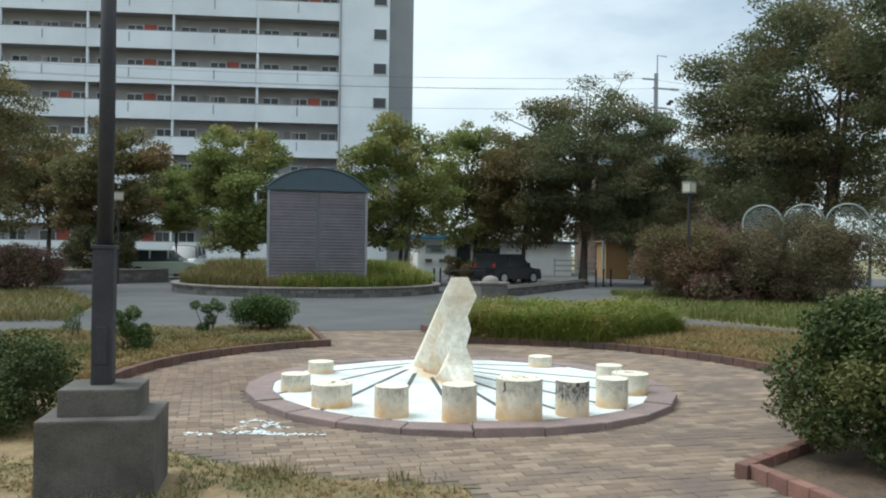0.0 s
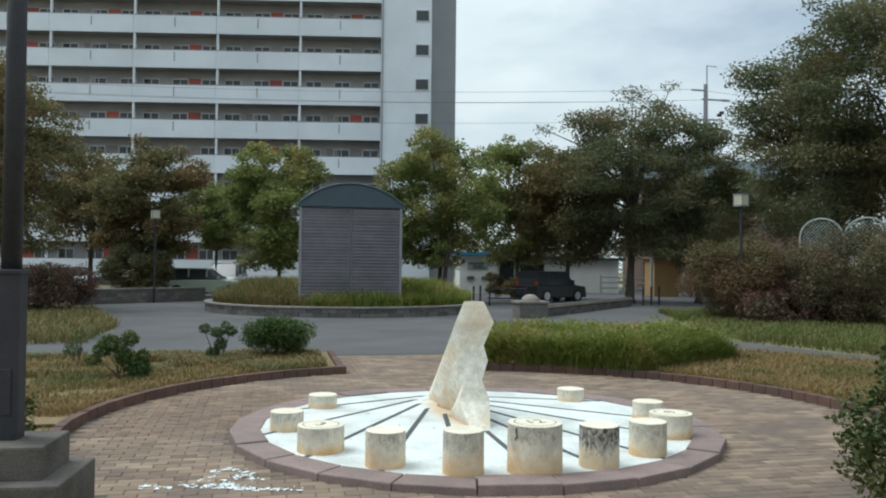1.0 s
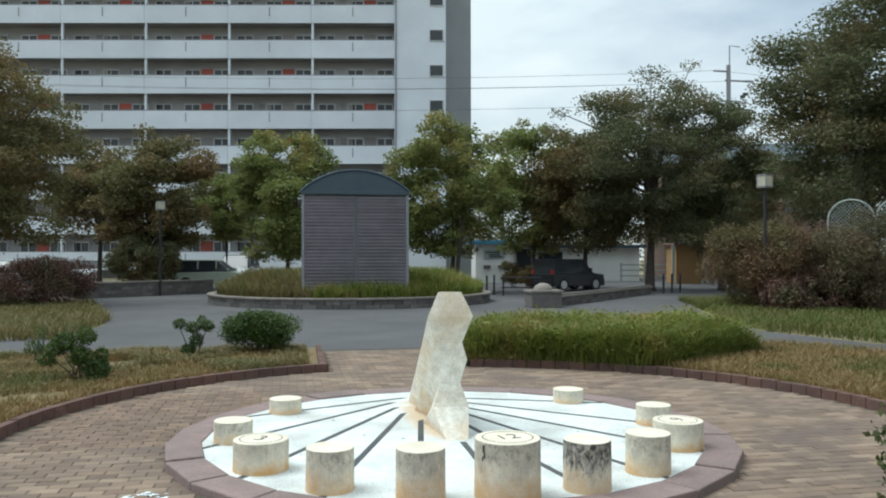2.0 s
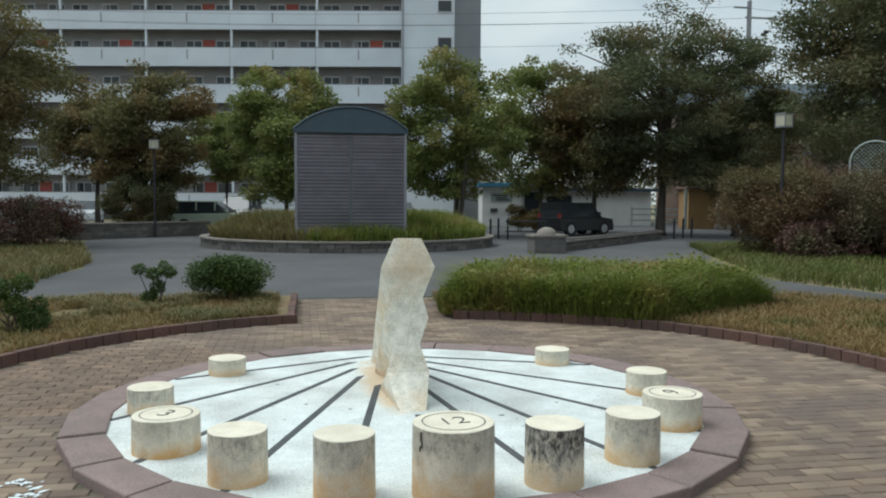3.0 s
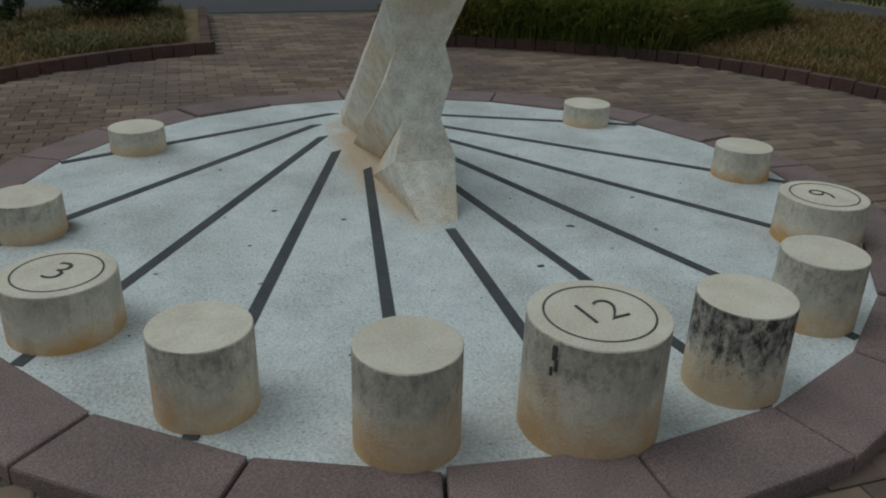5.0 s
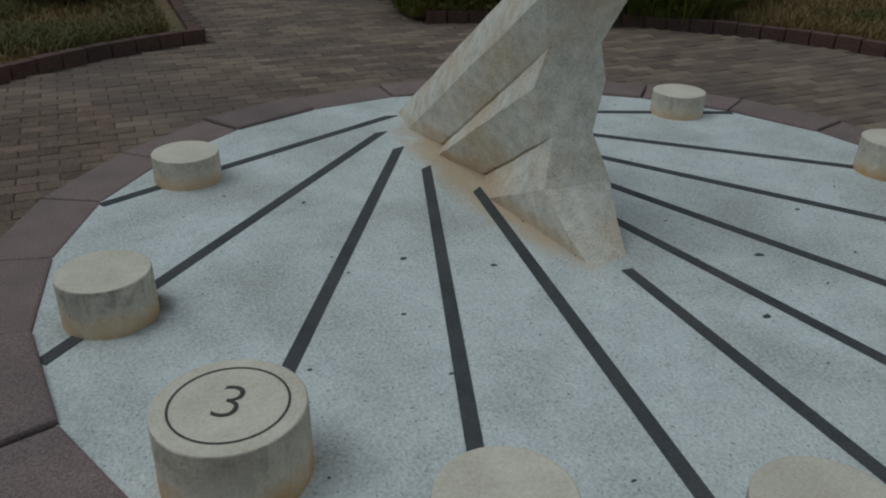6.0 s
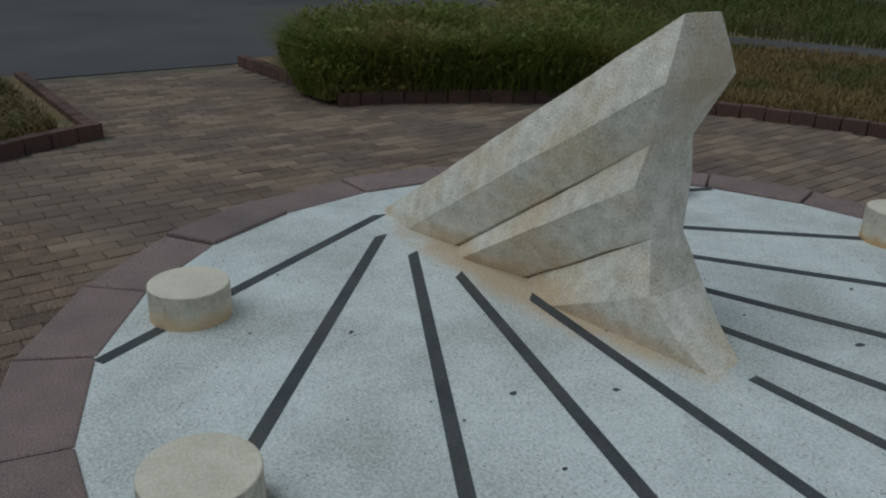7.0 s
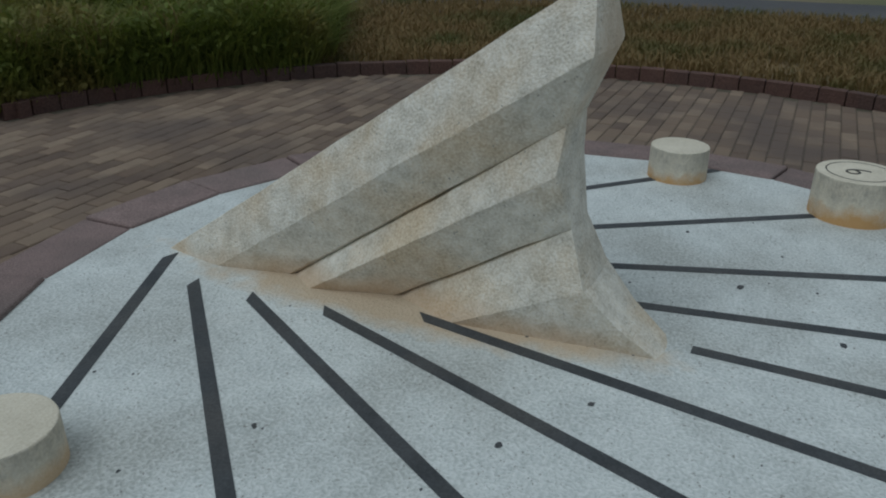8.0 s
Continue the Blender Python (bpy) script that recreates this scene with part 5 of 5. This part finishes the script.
# ---- vehicles ----
def car(x, y, turn, paint, profile, cabin, length, width, label, category="car"):
    """profile: outline of the lower body; cabin: outline of the glasshouse, both in side view."""
    t = thing(category, pose(x, y, -0.014, 0, 0, turn), label, category, "parked vehicles")

    def loft(outline, w0, w1, z0, z1):
        bm = bmesh.new()
        sides = []
        for s in (-1, 1):
            row = []
            for px, pz in outline:
                k_ = (pz - z0) / max(z1 - z0, 1e-6)
                row.append(bm.verts.new((px, s * (w0 + (w1 - w0) * k_) / 2, pz)))
            sides.append(row)
        bm.faces.new(sides[0])
        bm.faces.new(sides[1][::-1])
        n_ = len(outline)
        for i in range(n_):
            bm.faces.new((sides[0][i], sides[1][i], sides[1][(i + 1) % n_], sides[0][(i + 1) % n_]))
        bmesh.ops.recalc_face_normals(bm, faces=bm.faces)
        bmesh.ops.bevel(bm, geom=list(bm.edges), offset=0.05, segments=2, affect="EDGES", profile=0.6, clamp_overlap=True)
        return bm

    zs = [z for _, z in profile]
    body = part("body", loft(profile, width, width * 0.96, min(zs), max(zs)), paint, t, smooth=False)
    zc = [z for _, z in cabin]
    part("glasshouse", loft(cabin, width * 0.95, width * 0.78, min(zc), max(zc)), M["glass"], t, "dark tinted glass")
    top = max(zc)
    xs = [px for px, pz in cabin if pz > top - 0.05]
    part("roof", boxed((min(xs) + max(xs)) / 2, 0, top + 0.005, max(xs) - min(xs) + 0.08, width * 0.80, 0.06, 0, 0.025), paint, t)
    for px in np.linspace(min(xs), max(xs), 3):
        part("pillar", boxed(px, 0, (top + min(zc)) / 2, 0.07, width * 0.90, top - min(zc), 0, 0.01), paint, t)
    for sx in (-1, 1):
        for sy in (-1, 1):
            bm = bmesh.new()
            drum(bm, 0, 0, -0.09, 0.09, 0.31, 0.31, 24)
            w = part("wheel", bm, M["rubber"], t)
            w.matrix_basis = pose(sx * length * 0.31, sy * (width / 2 - 0.08), 0.31, 90, 0, 0)
            bm = bmesh.new()
            drum(bm, 0, 0, -0.1, 0.1, 0.19, 0.19, 16)
            part("rim", bm, M["alu"], w)
    for sy in (-1, 1):
        part("headlight", boxed(-length / 2 + 0.06, sy * width * 0.36, 0.72, 0.10, 0.30, 0.14, 0, 0.02), M["head"], body)
        part("tail_light", boxed(length / 2 - 0.04, sy * width * 0.42, 0.85, 0.08, 0.16, 0.30, 0, 0.02), M["tail"], body)
        part("door_mirror", boxed(-length * 0.18, sy * (width / 2 + 0.08), 1.0, 0.10, 0.16, 0.14, 0, 0.02), paint, body)
    part("bumper", boxed(-length / 2 + 0.03, 0, 0.42, 0.12, width * 0.94, 0.22, 0, 0.03), paint, body)
    part("bumper", boxed(length / 2 - 0.03, 0, 0.42, 0.12, width * 0.94, 0.22, 0, 0.03), paint, body)
    return t


VAN_B = [(-2.2, 0.25), (2.2, 0.25), (2.22, 0.95), (-1.2, 0.98), (-2.15, 0.85)]
VAN_C = [(-1.25, 0.95), (2.18, 0.93), (2.05, 1.72), (-0.45, 1.74)]
CAR_B = [(-2.1, 0.25), (2.1, 0.25), (2.1, 0.85), (-0.9, 0.90), (-2.05, 0.72)]
CAR_C = [(-0.95, 0.87), (2.0, 0.84), (1.65, 1.42), (-0.15, 1.44)]
BOX_B = [(-1.7, 0.22), (1.7, 0.22), (1.72, 0.82), (-0.95, 0.84), (-1.65, 0.74)]
BOX_C = [(-1.0, 0.81), (1.68, 0.80), (1.60, 1.44), (-0.40, 1.46)]
car(11.75, 29.0, 205, M["black_car"], BOX_B, BOX_C, 3.4, 1.55, "parked black boxy minivan beside the gatehouse", "van")
car(-4.9, 34.4, 172, M["green_car"], CAR_B, CAR_C, 4.2, 1.7, "parked pale green estate car in the car park")
car(-4.2, 41.0, 80, M["white_car"], VAN_B, VAN_C, 4.4, 1.75, "parked white minivan facing the flats", "van")
car(-13.6, 45.6, 100, M["white_car"], CAR_B, CAR_C, 4.2, 1.7, "parked white saloon car in the car park")
car(-16.2, 39.5, 90, M["white_car"], CAR_B, CAR_C, 4.2, 1.7, "parked white hatchback in the car park")
car(5.0, 41.0, 100, M["white_car"], CAR_B, CAR_C, 4.2, 1.7, "parked white saloon car beside the enclosure")


# ---- gatehouse and far buildings ----
gate = thing("gatehouse", pose(11.75, 40.3, -0.02, 0, 0, -8), "small cream gatehouse with a blue flat roof", "building")
part("wall", boxed(-0.6, 1.5, 1.2, 2.4, 3.0, 2.4, 0, 0.02), M["cream"], gate)
part("roof", boxed(0.2, 1.3, 2.52, 4.6, 3.8, 0.22, 0, 0.02), M["blue_roof"], gate, "flat blue roof edge")
part("door", boxed(1.25, 0.4, 1.05, 0.9, 0.12, 2.1), M["glass"], gate)
part("rear_wall", boxed(1.4, 2.6, 1.2, 1.6, 0.2, 2.4), M["cream"], gate)
for sx in (-1.1, -0.2):
    part("flower_box", boxed(sx, -0.1, 1.0, 0.42, 0.2, 0.22, 0, 0.02), M["granite"], gate)
sign = part("wall_sign", boxed(-0.65, -0.03, 1.75, 1.3, 0.04, 0.55), M["trellis"], gate)
for i, (w, z) in enumerate(((0.9, 1.88), (0.7, 1.74), (0.8, 1.62))):
    part("sign_bar", boxed(-0.65 + 0.1 * (i - 1), -0.055, z, w, 0.012, 0.07), M["pole"], sign)

annex = thing("bicycle_shed", pose(17.8, 42.0, -0.02, 0, 0, -8), "long low cream shed with a dark roof edge", "building")
part("wall", boxed(0, 1.5, 1.1, 7.0, 2.6, 2.2, 0, 0.02), M["cream"], annex)
part("roof", boxed(0, 1.3, 2.3, 7.6, 3.4, 0.2, 0, 0.02), M["slate_roof"], annex)
# dark plate on the solid wall stands for the shade inside a carport
part("carport_opening", boxed(-2.4, 0.19, 1.0, 1.6, 0.06, 1.8), M["glass"], annex)
for i in range(3):
    part("rail", boxed(3.4, -1.2, 0.4 + 0.35 * i, 3.2, 0.05, 0.09), M["trellis"], annex)
for sx in (1.9, 3.4, 4.9):
    part("rail_post", boxed(sx, -1.16, 0.62, 0.09, 0.09, 1.25), M["trellis"], annex)

kiosk = thing("ochre_hut", pose(21.9, 36.3, -0.02, 0, 0, -10), "small ochre hut with pale corner posts", "building")
part("wall", boxed(0, 1.0, 1.15, 1.5, 2.0, 2.3, 0, 0.02), M["ochre"], kiosk)
part("roof", boxed(0, 1.0, 2.36, 1.9, 2.4, 0.12, 0, 0.02), M["brown_roof"], kiosk)
for sx in (-0.95, 0.95):
    part("corner_post", boxed(sx, -0.1, 1.15, 0.14, 0.14, 2.3), M["trellis"], kiosk)

far_house = thing("brown_house", pose(33.0, 45.0, -0.03, 0, 0, -14), "distant house with brown walls and a pitched roof", "building")
part("wall", boxed(0, 4, 4.2, 15, 8, 8.4), M["brown_roof"], far_house)
bm = bmesh.new()
v8 = [bm.verts.new(c) for c in ((-8, -0.6, 8.4), (8, -0.6, 8.4), (8, 8.6, 8.4), (-8, 8.6, 8.4), (-8, 4, 10.4), (8, 4, 10.4))]
for f in ((0, 1, 5, 4), (2, 3, 4, 5), (0, 4, 3), (1, 2, 5), (3, 2, 1, 0)):
    bm.faces.new([v8[i] for i in f])
part("roof", bm, M["slate_roof"], far_house)
for i in range(4):
    for z in (2.0, 5.4):
        part("window", boxed(-5.4 + 3.6 * i, -0.02, z, 1.6, 0.08, 1.2), M["glass"], far_house)


# ---- block of flats ----
flats = thing("apartment_building", pose(6.85, 54.6, -0.03, 0, 0, -10.6), "tall white block of flats with long access balconies", "building")
BAY, STOREY, BAYS, FLOORS, P0 = 6.5, 2.75, 8, 12, 2.05
WIDE = BAY * BAYS
TOP = P0 + STOREY * FLOORS + 0.5
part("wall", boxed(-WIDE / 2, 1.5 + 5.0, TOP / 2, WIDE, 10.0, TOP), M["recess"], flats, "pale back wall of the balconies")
part("gable_wall", boxed(2.0, 5.5, TOP / 2 + 0.6, 4.0, 11.4, TOP + 1.2), M["render"], flats, "plain white end wall")
# shaded side wall built as a set-back block, shade put into its grey
part("stair_tower", boxed(5.05, 7.2, TOP / 2 + 1.5, 2.1, 8.0, TOP + 3.0), M["grey_and_shade"], flats, "side wall of the flats, its shade put in as grey")
parapet = shared("parapet", boxed(-BAY / 2, -0.06, -0.1, BAY - 0.02, 0.12, 1.40, 0, 0.012), M["render"])
slot = shared("parapet_slot", boxed(-BAY / 2, -0.126, 0.1, 0.09, 0.02, 0.72), M["grey_and_shade"])
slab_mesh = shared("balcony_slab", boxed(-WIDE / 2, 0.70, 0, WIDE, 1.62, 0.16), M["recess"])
post_mesh = shared("balcony_post", boxed(0, 0.05, 0, 0.16, 0.22, STOREY - 1.2), M["render"])
door_r = shared("door", boxed(0, 1.46, 0, 0.95, 0.08, 2.0, 0, 0.01), M["red_door"])
door_g = shared("door", boxed(0, 1.46, 0, 0.95, 0.08, 2.0, 0, 0.01), M["grey_door"])
bm = bmesh.new()
for w, h, cx, cz in ((1.3, 0.07, 0, 0.5), (1.3, 0.07, 0, -0.5), (0.06, 1.0, -0.62, 0), (0.06, 1.0, 0.62, 0), (0.05, 1.0, 0, 0)):
    box(bm, cx, 1.45, cz, w, 0.09, h)
win_frame = shared("window", bm, M["alu"])
win_pane = shared("pane", boxed(0, 1.48, 0, 1.22, 0.03, 0.95), M["glass"])
rail_mesh = shared("top_rail", boxed(-WIDE / 2, -0.06, 0, WIDE, 0.14, 0.05), M["frame"])
rnd = random.Random(5)
for n_ in range(FLOORS):
    top = P0 + STOREY * n_
    floor_z = top - 1.15
    ob = part("balcony_slab", slab_mesh, None, flats)
    ob.matrix_basis = pose(0, 0, floor_z - 0.07)
    ob = part("top_rail", rail_mesh, None, flats)
    ob.matrix_basis = pose(0, 0, top + 0.03)
    for b_ in range(BAYS):
        x0 = -BAY * b_
        ob = part("parapet", parapet, None, flats)
        ob.matrix_basis = pose(x0, 0, top - 0.6)
        ob = part("parapet_slot", slot, None, flats)
        ob.matrix_basis = pose(x0, 0, top - 0.62)
        ob = part("balcony_post", post_mesh, None, flats)
        ob.matrix_basis = pose(x0 - BAY + 0.1, 0, top + (STOREY - 1.2) / 2)
        if b_ > 6:
            continue
        for dx in (-2.05, -3.9):
            red = rnd.random() < 0.72 and dx == -2.05
            if dx == -3.9 and rnd.random() < 0.55:
                continue
            ob = part("door", door_r if red else door_g, None, flats)
            ob.matrix_basis = pose(x0 + dx, 0, floor_z + 1.0)
        for dx in (-0.85, -5.5, -3.2):
            ob = part("window", win_frame, None, flats)
            ob.matrix_basis = pose(x0 + dx, 0, floor_z + 1.45)
            part("pane", win_pane, None, ob)
end_frame = shared("window", boxed(3.3, -0.22, 0, 1.15, 0.08, 0.95, 0, 0.02), M["alu"])
end_pane = shared("pane", boxed(3.27, -0.255, 0, 0.98, 0.04, 0.80), M["glass"])
for n_ in range(FLOORS):
    ob = part("window", end_frame, None, flats)
    ob.matrix_basis = pose(0, 0, P0 + STOREY * n_ + 0.35)
    part("pane", end_pane, None, ob)
part("pipe", boxed(0.12, -0.24, TOP / 2, 0.1, 0.1, TOP), M["frame"], flats)


# ---- utility pole and wires ----
up = thing("utility_pole", pose(32.0, 48.8, -0.03), "concrete utility pole with crossarms and wires", "utility pole")
bm = bmesh.new()
tube(bm, [(0, 0, 0), (0, 0, 16.4)], [0.23, 0.16], 12)
part("shaft", bm, M["frame"], up)
bm = bmesh.new()
tube(bm, [(0.1, 0, 16.2), (0.1, 0, 17.9), (0.95, 0, 17.85)], [0.05, 0.045, 0.04], 6)
part("mast", bm, M["frame"], up)
for dx, z, w in ((0.9, 15.2, 2.4), (-0.6, 15.9, 1.3), (0.3, 13.6, 1.5), (0.5, 12.6, 1.6)):
    part("crossarm", boxed(dx, 0, z, w, 0.10, 0.12), M["frame"], up)
for dx, z in ((1.4, 14.2), (1.2, 14.0), (-1.0, 13.4)):
    part("insulator", boxed(dx, 0, z, 0.35, 0.18, 0.22, 0, 0.03), M["pole"], up)
for i, (z, dx) in enumerate(((15.95, -1.0), (15.3, 1.7), (15.2, 0.4), (13.6, 0.2))):
    bm = bmesh.new()
    for far in ((-62 + dx, 8, z - 0.7), (26 + dx, -5, z - 0.6)):
        q = []
        for u in np.linspace(0, 1, 15):
            q.append((dx + (far[0] - dx) * u, far[1] * u, z + (far[2] - z) * u - 4.0 * 0.7 * u * (1 - u)))
        tube(bm, q, [0.012] * 15, 4, False)
    part("wire", bm, M["wire"], up)


# ---- paving bricks, last ----
BL, BW, BH = 0.212, 0.106, 0.03


def brick_mesh(name, seed):
    g = random.Random(seed)
    bm = bmesh.new()
    c = 0.006
    lo = [bm.verts.new((sx * BL / 2, sy * BW / 2, -BH)) for sx, sy in ((-1, -1), (1, -1), (1, 1), (-1, 1))]
    mid = [bm.verts.new((sx * BL / 2, sy * BW / 2, -c * 0.8)) for sx, sy in ((-1, -1), (1, -1), (1, 1), (-1, 1))]
    hi = [bm.verts.new((sx * (BL / 2 - c * g.uniform(0.8, 1.8)), sy * (BW / 2 - c * g.uniform(0.8, 1.8)), g.uniform(-0.0012, 0.0012))) for sx, sy in ((-1, -1), (1, -1), (1, 1), (-1, 1))]
    bm.faces.new(hi)
    for i in range(4):
        j = (i + 1) % 4
        bm.faces.new((lo[i], lo[j], mid[j], mid[i]))
        bm.faces.new((mid[i], mid[j], hi[j], hi[i]))
    return shared(name, bm, M["paver"])


variants = [brick_mesh("brick", s) for s in range(6)]
near, rest = [], []
px, py = BL + 0.006, BW + 0.006
for row in range(-100, 64):
    for col in range(-24, 25):
        x, y = (col + 0.5 * (row % 2)) * px + 0.03, row * py + 0.02
        r = math.hypot(x - CX, y - CY)
        if math.hypot(x, y) < RIM_OUT - 0.03 or not bool(on_paving(np.array(x), np.array(y), -0.06)):
            continue
        (near if (-4.0 < x < -1.75 and 0.15 < y < 3.0) else rest).append((x, y))
near.sort(key=lambda q: math.hypot(q[0], q[1]))
rest += near[300:]
gb = random.Random(9)
for x, y in near[:300]:
    ob = part("brick", gb.choice(variants), None, pavement)
    ob.matrix_basis = pose(x, y, gb.uniform(-0.003, 0.002), gb.uniform(-0.6, 0.6), gb.uniform(-0.5, 0.5), gb.choice((0, 180)) + gb.uniform(-0.5, 0.5))
verts, faces = [], []
for x, y in rest:
    o = len(verts)
    z = gb.uniform(-0.003, 0.002)
    tx, ty = gb.uniform(-0.008, 0.008), gb.uniform(-0.01, 0.01)
    for inset, dz in ((0, -0.012), (0, -0.005), (0.008, 0.0)):
        for sx, sy in ((-1, -1), (1, -1), (1, 1), (-1, 1)):
            ox, oy = sx * (BL / 2 - inset), sy * (BW / 2 - inset)
            verts.append((x + ox, y + oy, z + dz + ox * tx + oy * ty))
    for lvl in (0, 4):
        for i in range(4):
            j = (i + 1) % 4
            faces.append((o + lvl + i, o + lvl + j, o + lvl + 4 + j, o + lvl + 4 + i))
    faces.append((o + 8, o + 9, o + 10, o + 11))
me = bpy.data.meshes.new("brick_field")
me.from_pydata(verts, [], faces)
me.materials.append(M["paver_field"])
tagged(part("brick_field", me, None, pavement), "brown paving bricks in running bond", kind="stuff")
